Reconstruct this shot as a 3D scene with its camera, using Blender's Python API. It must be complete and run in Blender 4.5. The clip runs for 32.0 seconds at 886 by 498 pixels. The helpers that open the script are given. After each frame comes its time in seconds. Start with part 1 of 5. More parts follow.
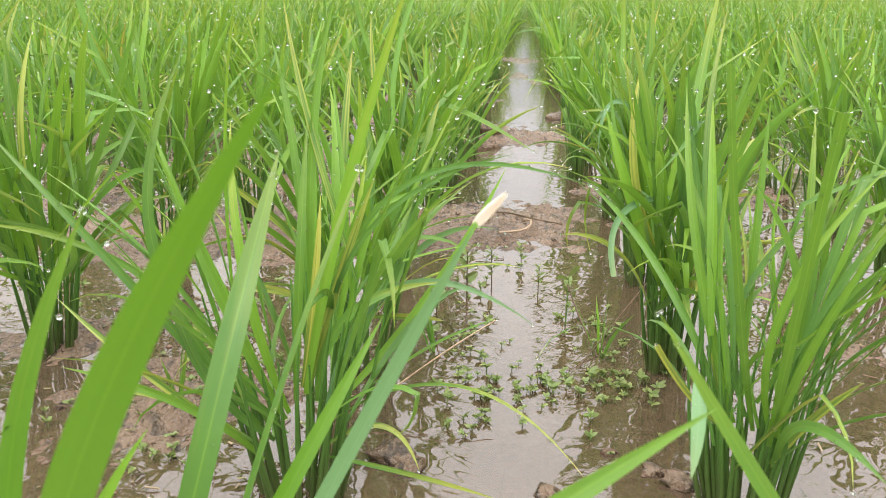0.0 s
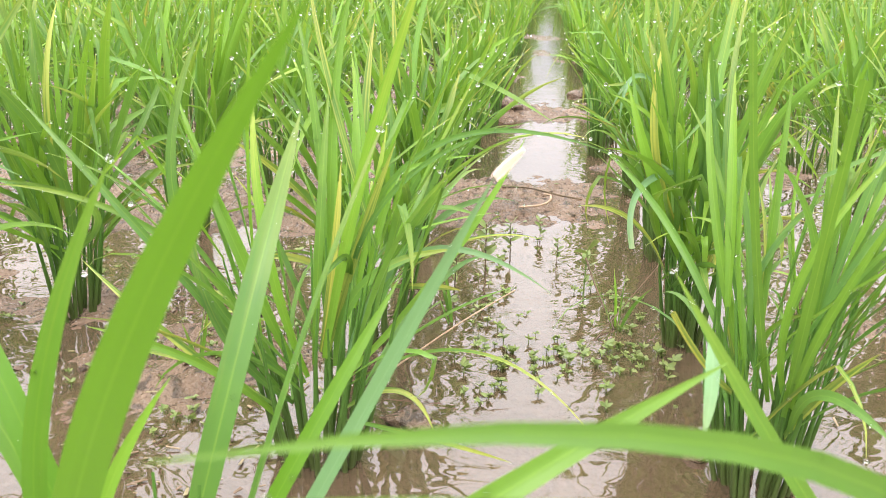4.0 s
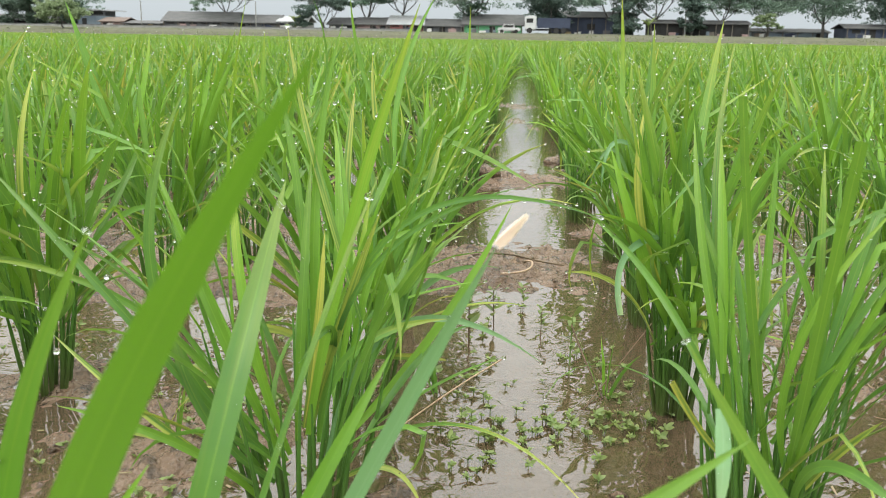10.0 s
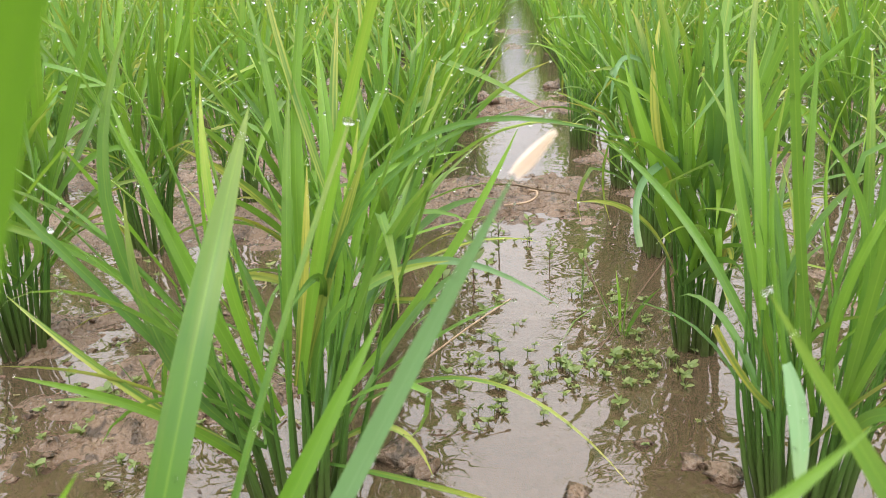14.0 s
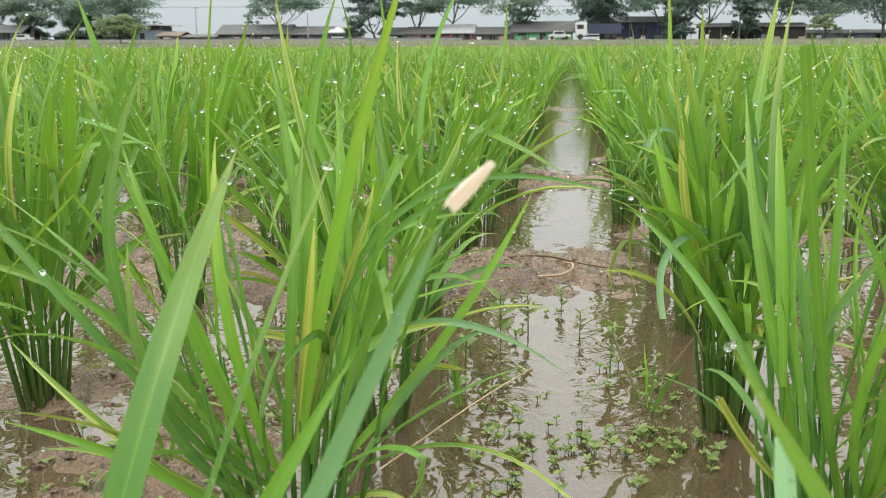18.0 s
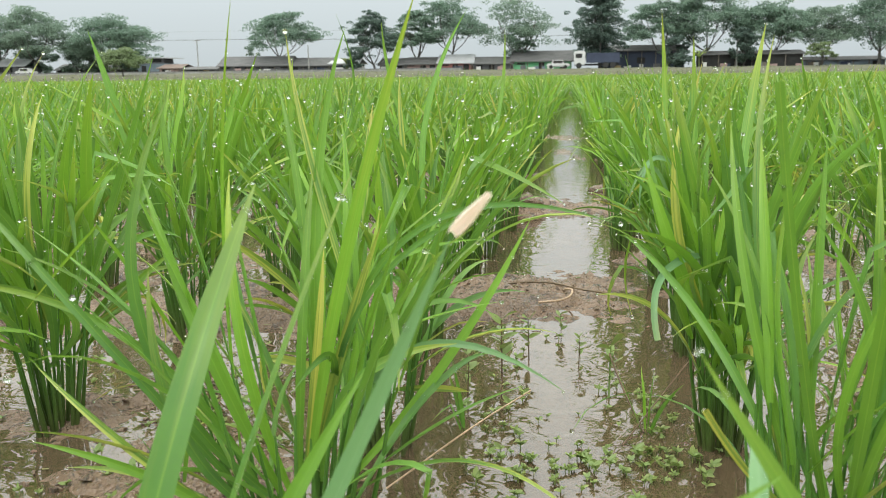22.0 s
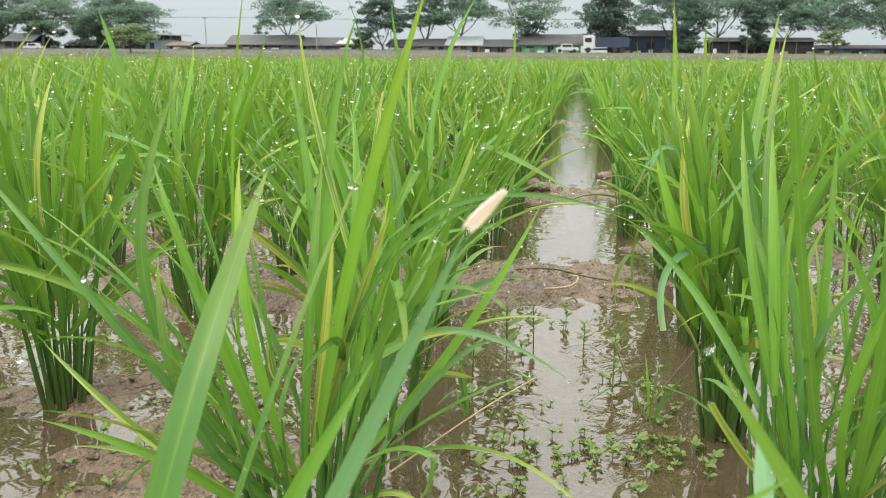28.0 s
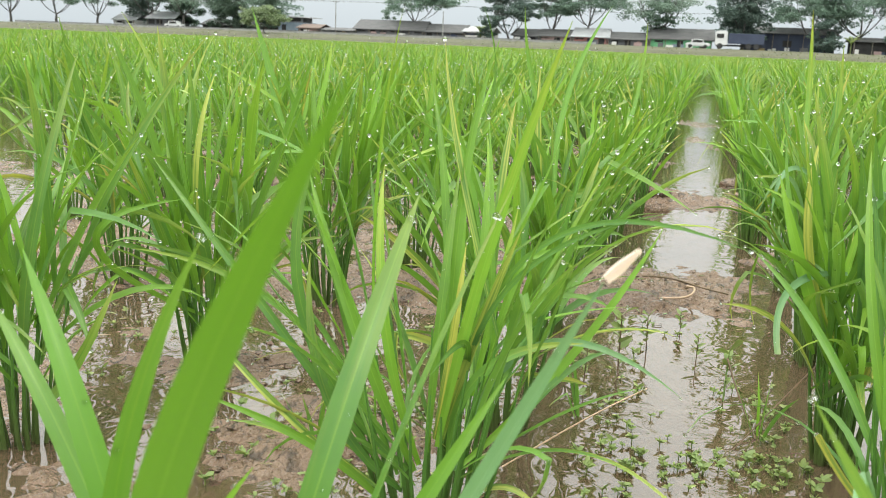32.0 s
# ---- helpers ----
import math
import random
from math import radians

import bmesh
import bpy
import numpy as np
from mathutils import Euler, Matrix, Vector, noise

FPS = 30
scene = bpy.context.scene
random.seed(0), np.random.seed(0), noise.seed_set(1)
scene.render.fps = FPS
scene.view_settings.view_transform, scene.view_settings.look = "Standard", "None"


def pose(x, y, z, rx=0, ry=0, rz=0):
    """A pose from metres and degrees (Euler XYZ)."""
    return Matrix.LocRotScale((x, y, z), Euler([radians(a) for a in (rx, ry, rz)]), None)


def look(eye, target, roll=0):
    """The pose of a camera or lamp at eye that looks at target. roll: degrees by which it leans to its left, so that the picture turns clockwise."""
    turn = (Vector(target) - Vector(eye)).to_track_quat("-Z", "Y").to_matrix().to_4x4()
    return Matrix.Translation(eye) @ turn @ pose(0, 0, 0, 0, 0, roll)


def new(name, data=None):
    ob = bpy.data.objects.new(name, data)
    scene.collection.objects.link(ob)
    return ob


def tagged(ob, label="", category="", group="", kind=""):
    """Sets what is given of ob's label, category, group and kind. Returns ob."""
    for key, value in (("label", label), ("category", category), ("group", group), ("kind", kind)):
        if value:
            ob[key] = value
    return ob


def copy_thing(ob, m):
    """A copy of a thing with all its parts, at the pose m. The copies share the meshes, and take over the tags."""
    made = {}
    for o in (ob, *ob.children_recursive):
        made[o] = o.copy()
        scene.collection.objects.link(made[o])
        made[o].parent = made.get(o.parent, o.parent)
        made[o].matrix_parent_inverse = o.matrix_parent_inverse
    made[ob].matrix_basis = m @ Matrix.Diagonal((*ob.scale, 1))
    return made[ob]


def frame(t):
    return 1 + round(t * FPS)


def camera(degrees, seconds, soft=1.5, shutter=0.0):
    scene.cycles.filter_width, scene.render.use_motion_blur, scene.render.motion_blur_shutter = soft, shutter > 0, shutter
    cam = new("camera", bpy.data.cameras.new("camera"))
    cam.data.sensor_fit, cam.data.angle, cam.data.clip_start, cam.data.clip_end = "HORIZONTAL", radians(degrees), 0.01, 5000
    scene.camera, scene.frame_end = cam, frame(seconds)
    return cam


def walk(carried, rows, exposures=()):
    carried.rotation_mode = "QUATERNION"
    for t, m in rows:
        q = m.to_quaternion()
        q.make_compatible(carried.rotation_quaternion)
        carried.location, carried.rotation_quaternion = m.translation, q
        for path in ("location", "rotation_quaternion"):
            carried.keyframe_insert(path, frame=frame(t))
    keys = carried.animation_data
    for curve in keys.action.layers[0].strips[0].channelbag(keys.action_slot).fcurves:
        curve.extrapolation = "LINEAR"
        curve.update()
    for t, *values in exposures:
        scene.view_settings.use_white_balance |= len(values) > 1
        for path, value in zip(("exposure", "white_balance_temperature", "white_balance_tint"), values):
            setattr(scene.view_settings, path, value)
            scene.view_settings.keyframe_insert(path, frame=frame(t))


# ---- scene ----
# camera, held low between the rice rows; +y runs along the rows, water level is z = 0
cam = camera(52.7, 32.0, soft=0.55)
# a phone lens held close: focus on the plants in front
cam.data.dof.use_dof, cam.data.dof.focus_distance, cam.data.dof.aperture_fstop = True, 0.85, 27.0
PATH = [
    (0, (-0.008, 0.008, 0.343), (-0.17, 1.922, -0.214), 0.8),
    (0.5, (-0.008, 0.006, 0.343), (-0.195, 1.916, -0.22), 0.9),
    (1, (-0.004, 0.003, 0.34), (-0.23, 1.905, -0.236), 1.1),
    (1.5, (-0.004, 0.002, 0.338), (-0.258, 1.896, -0.252), 1.4),
    (2, (-0.005, 0.002, 0.338), (-0.261, 1.891, -0.265), 1.5),
    (2.5, (-0.008, 0.003, 0.338), (-0.249, 1.892, -0.273), 1.6),
    (3, (-0.007, 0.003, 0.337), (-0.23, 1.895, -0.271), 1.4),
    (3.5, (-0.007, 0.002, 0.337), (-0.214, 1.897, -0.268), 1.4),
    (5.5, (-0.006, 0.006, 0.336), (-0.201, 1.911, -0.241), 0.5),
    (6, (-0.007, 0.011, 0.333), (-0.206, 1.924, -0.214), -0.2),
    (6.5, (-0.009, 0.015, 0.334), (-0.207, 1.935, -0.189), -0.2),
    (7, (-0.011, 0.013, 0.338), (-0.207, 1.94, -0.164), -0.3),
    (7.5, (-0.01, 0.013, 0.339), (-0.211, 1.951, -0.111), -0.4),
    (8, (-0.011, 0.011, 0.345), (-0.22, 1.961, -0.046), -0.7),
    (8.5, (-0.012, 0.014, 0.343), (-0.22, 1.97, -0.014), -0.9),
    (9, (-0.011, 0.015, 0.337), (-0.202, 1.972, -0.03), -0.4),
    (9.5, (-0.016, 0.015, 0.337), (-0.189, 1.966, -0.068), 0.3),
    (10, (-0.015, 0.016, 0.334), (-0.172, 1.957, -0.124), 0.9),
    (10.5, (-0.016, 0.019, 0.33), (-0.161, 1.947, -0.181), 0.9),
    (11, (-0.016, 0.035, 0.334), (-0.157, 1.954, -0.21), 0.3),
    (11.5, (-0.013, 0.05, 0.334), (-0.158, 1.961, -0.237), 0.3),
    (12, (-0.019, 0.055, 0.319), (-0.175, 1.962, -0.26), 0.5),
    (12.5, (-0.016, 0.06, 0.322), (-0.173, 1.973, -0.242), 0.8),
    (13, (-0.014, 0.062, 0.324), (-0.17, 1.981, -0.218), 0.6),
    (13.5, (-0.016, 0.07, 0.323), (-0.172, 1.984, -0.236), -0.2),
    (14, (-0.02, 0.08, 0.319), (-0.176, 1.981, -0.284), -1.4),
    (14.5, (-0.009, 0.094, 0.329), (-0.172, 1.986, -0.299), -1.3),
    (16.5, (-0.005, 0.108, 0.313), (-0.224, 2.013, -0.259), -0.8),
    (17, (-0.004, 0.105, 0.311), (-0.235, 2.017, -0.226), -0.4),
    (17.5, (0.0, 0.098, 0.308), (-0.253, 2.022, -0.174), -0.4),
    (18, (0.003, 0.092, 0.308), (-0.269, 2.024, -0.133), -0.2),
    (18.5, (0.006, 0.084, 0.301), (-0.277, 2.018, -0.125), 0.4),
    (19, (0.006, 0.079, 0.302), (-0.276, 2.014, -0.12), 0.4),
    (19.5, (0.007, 0.076, 0.308), (-0.27, 2.013, -0.105), 0.0),
    (20, (0.006, 0.073, 0.311), (-0.267, 2.013, -0.088), -0.3),
    (20.5, (0.007, 0.069, 0.31), (-0.264, 2.013, -0.076), -0.5),
    (21, (0.005, 0.065, 0.312), (-0.265, 2.011, -0.067), -0.8),
    (21.5, (0.006, 0.066, 0.314), (-0.265, 2.011, -0.063), -1.0),
    (22, (0.006, 0.065, 0.312), (-0.27, 2.009, -0.066), -0.7),
    (22.5, (0.005, 0.064, 0.312), (-0.275, 2.008, -0.065), -0.0),
    (23, (0.005, 0.06, 0.313), (-0.277, 2.006, -0.052), 0.5),
    (23.5, (0.003, 0.056, 0.317), (-0.279, 2.005, -0.033), 0.7),
    (24, (0.005, 0.052, 0.322), (-0.281, 2.0, -0.033), 0.6),
    (24.5, (0.006, 0.047, 0.322), (-0.285, 1.989, -0.057), 0.6),
    (25, (0.008, 0.047, 0.322), (-0.287, 1.984, -0.079), 0.6),
    (25.5, (0.006, 0.048, 0.322), (-0.295, 1.98, -0.096), 0.6),
    (27.5, (0.005, 0.062, 0.319), (-0.285, 1.997, -0.098), 0.3),
    (28, (0.004, 0.064, 0.315), (-0.282, 1.999, -0.101), 0.3),
    (28.5, (0.003, 0.061, 0.315), (-0.294, 1.995, -0.101), 0.4),
    (29, (0.001, 0.054, 0.325), (-0.319, 1.983, -0.092), 0.4),
    (29.5, (0.001, 0.044, 0.33), (-0.353, 1.967, -0.091), 0.6),
    (30, (0.001, 0.04, 0.333), (-0.392, 1.954, -0.093), 1.0),
    (30.5, (0.001, 0.036, 0.336), (-0.431, 1.94, -0.095), 1.3),
    (31, (0.003, 0.031, 0.334), (-0.464, 1.926, -0.106), 1.5),
    (31.5, (0.004, 0.032, 0.332), (-0.491, 1.918, -0.114), 2.0),
    (32, (0.001, 0.027, 0.337), (-0.528, 1.904, -0.108), 2.3),
]
# seconds, stops, tint
EXPOSURES = [(0.0, 0.31, 12.0), (1.0, 0.34, 13.0), (1.5, 0.47, 14.0), (2.0, 0.62, 15.0), (3.0, 0.75, 17.0), (4.5, 0.61, 14.5), (5.5, 0.39, 12.8), (6.0, 0.29, 12.0),
             (7.0, 0.23, 9.0), (8.0, 0.14, 3.0), (10.0, 0.12, 5.0), (10.5, 0.21, 9.5), (11.0, 0.52, 14.0), (12.0, 0.75, 17.0), (12.5, 0.51, 15.5), (13.0, 0.25, 14.0),
             (14.0, 0.24, 13.0), (14.5, 0.75, 13.2), (15.5, 0.59, 13.6), (16.5, 0.33, 14.0), (17.0, 0.24, 13.0), (18.0, 0.07, 4.0), (19.0, 0.14, 3.5), (20.0, 0.13, 3.0), (21.5, 0.06, 2.5),
             (25.0, 0.16, 2.5), (28.0, 0.13, 3.0), (29.0, 0.15, 3.5), (30.0, 0.22, 4.0), (31.0, 0.29, 4.2), (32.0, 0.29, 4.2)]
walk(cam, [(t, look(eye, target, roll)) for t, eye, target, roll in PATH], [(t, stops, 6500, tint) for t, stops, tint in EXPOSURES])

# ---- world and light: even overcast sky, soft weak sun ----
SUN_EL, SUN_ROT = radians(58), radians(200)
world = bpy.data.worlds.new("overcast_sky")
scene.world = world
world.use_nodes = True
wn, wl = world.node_tree.nodes, world.node_tree.links
wn.clear()
w_out = wn.new("ShaderNodeOutputWorld")
w_bg = wn.new("ShaderNodeBackground")
w_sky = wn.new("ShaderNodeTexSky")
w_sky.sky_type, w_sky.sun_disc = "NISHITA", False
w_sky.sun_elevation, w_sky.sun_rotation = SUN_EL, SUN_ROT
w_sky.dust_density = 4.0
w_geo = wn.new("ShaderNodeTexCoord")
w_sep = wn.new("ShaderNodeSeparateXYZ")
w_ramp = wn.new("ShaderNodeValToRGB")
w_ramp.color_ramp.elements[0].position, w_ramp.color_ramp.elements[0].color = 0.0, (6.1, 6.5, 7.0, 1)
w_ramp.color_ramp.elements[1].position, w_ramp.color_ramp.elements[1].color = 1.0, (29.3, 29.0, 28.2, 1)
w_lo = w_ramp.color_ramp.elements.new(0.092)
w_lo.color = (7.3, 7.75, 8.3, 1)
w_md = w_ramp.color_ramp.elements.new(0.155)
w_md.color = (13.0, 13.2, 13.5, 1)
w_el = w_ramp.color_ramp.elements.new(0.32)
w_el.color = (19.4, 19.4, 19.2, 1)
w_mix = wn.new("ShaderNodeMixRGB")
w_mix.inputs[0].default_value = 0.9
w_bg.inputs[1].default_value = 0.1
wl.new(w_geo.outputs["Generated"], w_sep.inputs[0])
wl.new(w_sep.outputs["Z"], w_ramp.inputs[0])
wl.new(w_sky.outputs[0], w_mix.inputs[1])
wl.new(w_ramp.outputs[0], w_mix.inputs[2])
wl.new(w_mix.outputs[0], w_bg.inputs[0])
wl.new(w_bg.outputs[0], w_out.inputs[0])

sun = new("sun", bpy.data.lights.new("sun", "SUN"))
sun.data.energy, sun.data.angle, sun.data.color = 1.3, radians(25), (1.0, 0.96, 0.9)
sun.matrix_world = look((0, 0, 30), (30 * math.cos(SUN_EL) * math.sin(SUN_ROT) * -1, 30 * math.cos(SUN_EL) * math.cos(SUN_ROT) * -1, 30 - 30 * math.sin(SUN_EL)))


# ---- materials ----
def node_mat(name):
    m = bpy.data.materials.new(name)
    m.use_nodes = True
    nt = m.node_tree
    nt.nodes.clear()
    out = nt.nodes.new("ShaderNodeOutputMaterial")

    def n(kind, **sets):
        nd = nt.nodes.new("ShaderNode" + kind)
        for k, v in sets.items():
            if k == "ins":
                for a, b in v.items():
                    if isinstance(b, bpy.types.NodeSocket):
                        nt.links.new(b, nd.inputs[a])
                    else:
                        nd.inputs[a].default_value = b
            elif k == "op":
                nd.operation = v
            elif k == "ramp":
                els = nd.color_ramp.elements
                while len(els) < len(v):
                    els.new(0.5)
                for e, (p, c) in zip(els, v):
                    e.position, e.color = p, (*c, 1)
            elif k == "blend":
                nd.blend_type = v
        return nd
    return m, n, out, nt


def mixed(n, fac, a, b, blend="MIX"):
    return n("MixRGB", blend=blend, ins={0: fac, 1: a, 2: b}).outputs[0]


def math_node(n, op, a, b=0.0):
    return n("Math", op=op, ins={0: a, 1: b}).outputs[0]


def leaf_material(name, joined, dull, bright, tip, tip_amount, through_light=0.31, streaked=False):
    """A blade: parallel veins, pale midrib, blotches, drying tip."""
    m, n, out, nt = node_mat(name)
    uv = n("UVMap")
    sep = n("SeparateXYZ", ins={0: uv.outputs[0]})
    u, v = sep.outputs[0], sep.outputs[1]
    if joined:
        rnd = n("NewGeometry").outputs["Random Per Island"]
    else:
        rnd = n("ObjectInfo").outputs["Random"]
    base = mixed(n, rnd, (*dull, 1), (*bright, 1))
    other = n("TexWhiteNoise", ins={"Vector": n("CombineXYZ", ins={0: rnd, 1: 0.81}).outputs[0]}).outputs["Value"]
    base = mixed(n, math_node(n, "MULTIPLY", math_node(n, "GREATER_THAN", other, 0.55), 0.5), base, (dull[0] * 1.3 + 0.02, dull[1] * 1.15 + 0.06, dull[2] * 1.4 + 0.035, 1))
    co = n("TexCoord").outputs["Object"]
    blot = n("TexNoise", ins={"Vector": co, "Scale": 28.0, "Detail": 3.0})
    base = mixed(n, math_node(n, "MULTIPLY", blot.outputs[0], 0.45), base, (bright[0] * 1.08, bright[1] * 1.05, bright[2] * 0.9, 1))
    vein = n("TexWave", ins={"Vector": n("CombineXYZ", ins={0: u}).outputs[0], "Scale": 6.0, "Distortion": 2.0, "Detail": 3.0})
    base = mixed(n, math_node(n, "MULTIPLY", vein.outputs[1], 0.13), base, (dull[0] * 0.55, dull[1] * 0.6, dull[2] * 0.6, 1))
    rib = math_node(n, "LESS_THAN", math_node(n, "ABSOLUTE", math_node(n, "SUBTRACT", u, 0.5)), 0.035)
    base = mixed(n, math_node(n, "MULTIPLY", rib, 0.24), base, (bright[0] * 1.7, bright[1] * 1.35, bright[2] * 1.8, 1))
    # drying from the tip and along streaks, more on some blades than on others
    odd = n("TexWhiteNoise", ins={"Vector": n("CombineXYZ", ins={0: rnd, 1: 0.37}).outputs[0]}).outputs["Value"]
    streak = n("TexNoise", ins={"Vector": n("CombineXYZ", ins={0: math_node(n, "MULTIPLY", u, 5.0), 1: math_node(n, "MULTIPLY", v, 3.0), 2: math_node(n, "MULTIPLY", rnd, 90.0)}).outputs[0], "Scale": 1.6, "Detail": 2.0}).outputs[0]
    dry = math_node(n, "ADD", math_node(n, "MULTIPLY", math_node(n, "POWER", v, 3.0), 0.75), math_node(n, "SUBTRACT", streak, 0.62))
    dry = math_node(n, "MULTIPLY", dry, math_node(n, "MULTIPLY", math_node(n, "POWER", odd, 2.0), tip_amount))
    dryc = n("Clamp", ins={0: dry}).outputs[0]
    base = mixed(n, dryc, base, (*tip, 1))
    if streaked:
        # one side or the lower part still green
        band = n("TexNoise", ins={"Vector": n("CombineXYZ", ins={0: math_node(n, "MULTIPLY", u, 2.6), 1: math_node(n, "MULTIPLY", v, 0.9), 2: math_node(n, "MULTIPLY", rnd, 70.0)}).outputs[0], "Scale": 1.3, "Detail": 2.0}).outputs[0]
        left = n("MapRange", ins={0: math_node(n, "ADD", band, math_node(n, "MULTIPLY", v, 0.22)), 1: 0.54, 2: 0.72, 3: 1.0, 4: 0.0}).outputs[0]
        base = mixed(n, left, base, (0.075, 0.215, 0.042, 1))
    bump = n("Bump", ins={"Strength": 0.10, "Distance": 0.0004, "Height": vein.outputs[1]})
    sh = n("BsdfPrincipled", ins={"Base Color": base, "Roughness": 0.34, "IOR": 1.42, "Normal": bump.outputs[0]})
    tr = n("BsdfTranslucent", ins={0: mixed(n, 0.5, base, (bright[0] * 1.5, bright[1] * 1.4, bright[2] * 0.7, 1))})
    mx = n("MixShader", ins={0: through_light, 1: sh.outputs[0], 2: tr.outputs[0]})
    nt.links.new(mx.outputs[0], out.inputs[0])
    return m


GREEN_DULL, GREEN_BRIGHT, DRY = (0.030, 0.095, 0.026), (0.200, 0.394, 0.043), (0.58, 0.50, 0.10)
M_LEAF = leaf_material("rice_leaf", False, GREEN_DULL, GREEN_BRIGHT, DRY, 1.0)
M_LEAF_J = leaf_material("rice_leaf_mass", True, GREEN_DULL, GREEN_BRIGHT, DRY, 1.0)
M_YELLOW = leaf_material("yellowing_leaf", False, (0.25, 0.34, 0.055), (0.43, 0.43, 0.085), (0.52, 0.36, 0.14), 1.0, 0.27, True)
M_YELLOW_J = leaf_material("yellowing_leaf_mass", True, (0.25, 0.34, 0.055), (0.43, 0.43, 0.085), (0.52, 0.36, 0.14), 1.0, 0.27, True)
M_PALE = leaf_material("pale_leaf_underside", False, (0.12, 0.25, 0.10), (0.17, 0.31, 0.13), (0.5, 0.45, 0.15), 0.8)
M_WEED = leaf_material("weed_leaf", False, (0.13, 0.20, 0.06), (0.26, 0.33, 0.11), (0.4, 0.3, 0.12), 0.7, 0.25)
M_FRESH = leaf_material("fresh_broad_leaf", False, (0.084, 0.205, 0.016), (0.128, 0.295, 0.022), (0.4, 0.42, 0.1), 0.4, 0.36)
M_BLEACH = leaf_material("bleached_leaf_tip", False, (0.72, 0.61, 0.52), (0.79, 0.71, 0.64), (0.82, 0.79, 0.74), 0.8, 0.3)


def culm_material(name):
    m, n, out, nt = node_mat(name)
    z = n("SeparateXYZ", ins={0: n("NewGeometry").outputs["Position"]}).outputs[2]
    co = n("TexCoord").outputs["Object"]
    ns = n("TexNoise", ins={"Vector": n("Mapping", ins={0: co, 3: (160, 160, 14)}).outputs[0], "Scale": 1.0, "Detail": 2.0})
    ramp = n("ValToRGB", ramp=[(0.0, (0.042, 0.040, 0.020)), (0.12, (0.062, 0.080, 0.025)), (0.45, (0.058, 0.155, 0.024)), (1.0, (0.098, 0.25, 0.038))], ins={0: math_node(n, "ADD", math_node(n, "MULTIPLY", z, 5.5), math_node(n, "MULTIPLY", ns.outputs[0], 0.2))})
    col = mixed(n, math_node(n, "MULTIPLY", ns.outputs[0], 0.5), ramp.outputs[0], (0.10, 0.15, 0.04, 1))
    sh = n("BsdfPrincipled", ins={"Base Color": col, "Roughness": 0.45, "IOR": 1.28})
    nt.links.new(sh.outputs[0], out.inputs[0])
    return m


M_CULM = culm_material("rice_culm")


def water_drop_material():
    m, n, out, nt = node_mat("clear_water_drop")
    sh = n("BsdfPrincipled", ins={"Base Color": (1, 1, 1, 1), "Roughness": 0.15, "IOR": 1.33, "Transmission Weight": 1.0})
    cl = n("BsdfTransparent")
    mx = n("MixShader", ins={0: 0.75, 1: cl.outputs[0], 2: sh.outputs[0]})
    nt.links.new(mx.outputs[0], out.inputs[0])
    return m


M_DROP = water_drop_material()


def mud_material():
    m, n, out, nt = node_mat("wet_mud")
    co = n("NewGeometry").outputs["Position"]
    a = n("TexNoise", ins={"Vector": co, "Scale": 7.0, "Detail": 6.0, "Roughness": 0.6})
    b = n("TexNoise", ins={"Vector": co, "Scale": 115.0, "Detail": 4.0, "Roughness": 0.7})
    g = n("TexVoronoi", ins={"Vector": co, "Scale": 210.0})
    col = n("ValToRGB", ramp=[(0.3, (0.135, 0.086, 0.056)), (0.5, (0.215, 0.145, 0.098)), (0.72, (0.31, 0.222, 0.158))], ins={0: a.outputs[0]}).outputs[0]
    col = mixed(n, math_node(n, "MULTIPLY", b.outputs[0], 0.5), col, (0.12, 0.072, 0.045, 1))
    # dark flecks of rotted straw
    fl = n("TexNoise", ins={"Vector": n("Mapping", ins={0: co, 2: (0, 0, 0.6), 3: (95, 60, 60)}).outputs[0], "Scale": 1.0, "Detail": 2.0, "Distortion": 0.8})
    col = mixed(n, n("MapRange", ins={0: fl.outputs[0], 1: 0.555, 2: 0.66, 3: 0.0, 4: 0.8}).outputs[0], col, (0.045, 0.032, 0.022, 1))
    rough = n("MapRange", ins={0: b.outputs[0], 1: 0.35, 2: 0.68, 3: 0.06, 4: 0.34}).outputs[0]
    hgt = math_node(n, "ADD", b.outputs[0], math_node(n, "MULTIPLY", g.outputs[0], 0.5))
    bump = n("Bump", ins={"Strength": 1.0, "Distance": 0.0055, "Height": hgt})
    sh = n("BsdfPrincipled", ins={"Base Color": col, "Roughness": rough, "IOR": 1.55, "Normal": bump.outputs[0]})
    nt.links.new(sh.outputs[0], out.inputs[0])
    return m


M_MUD = mud_material()


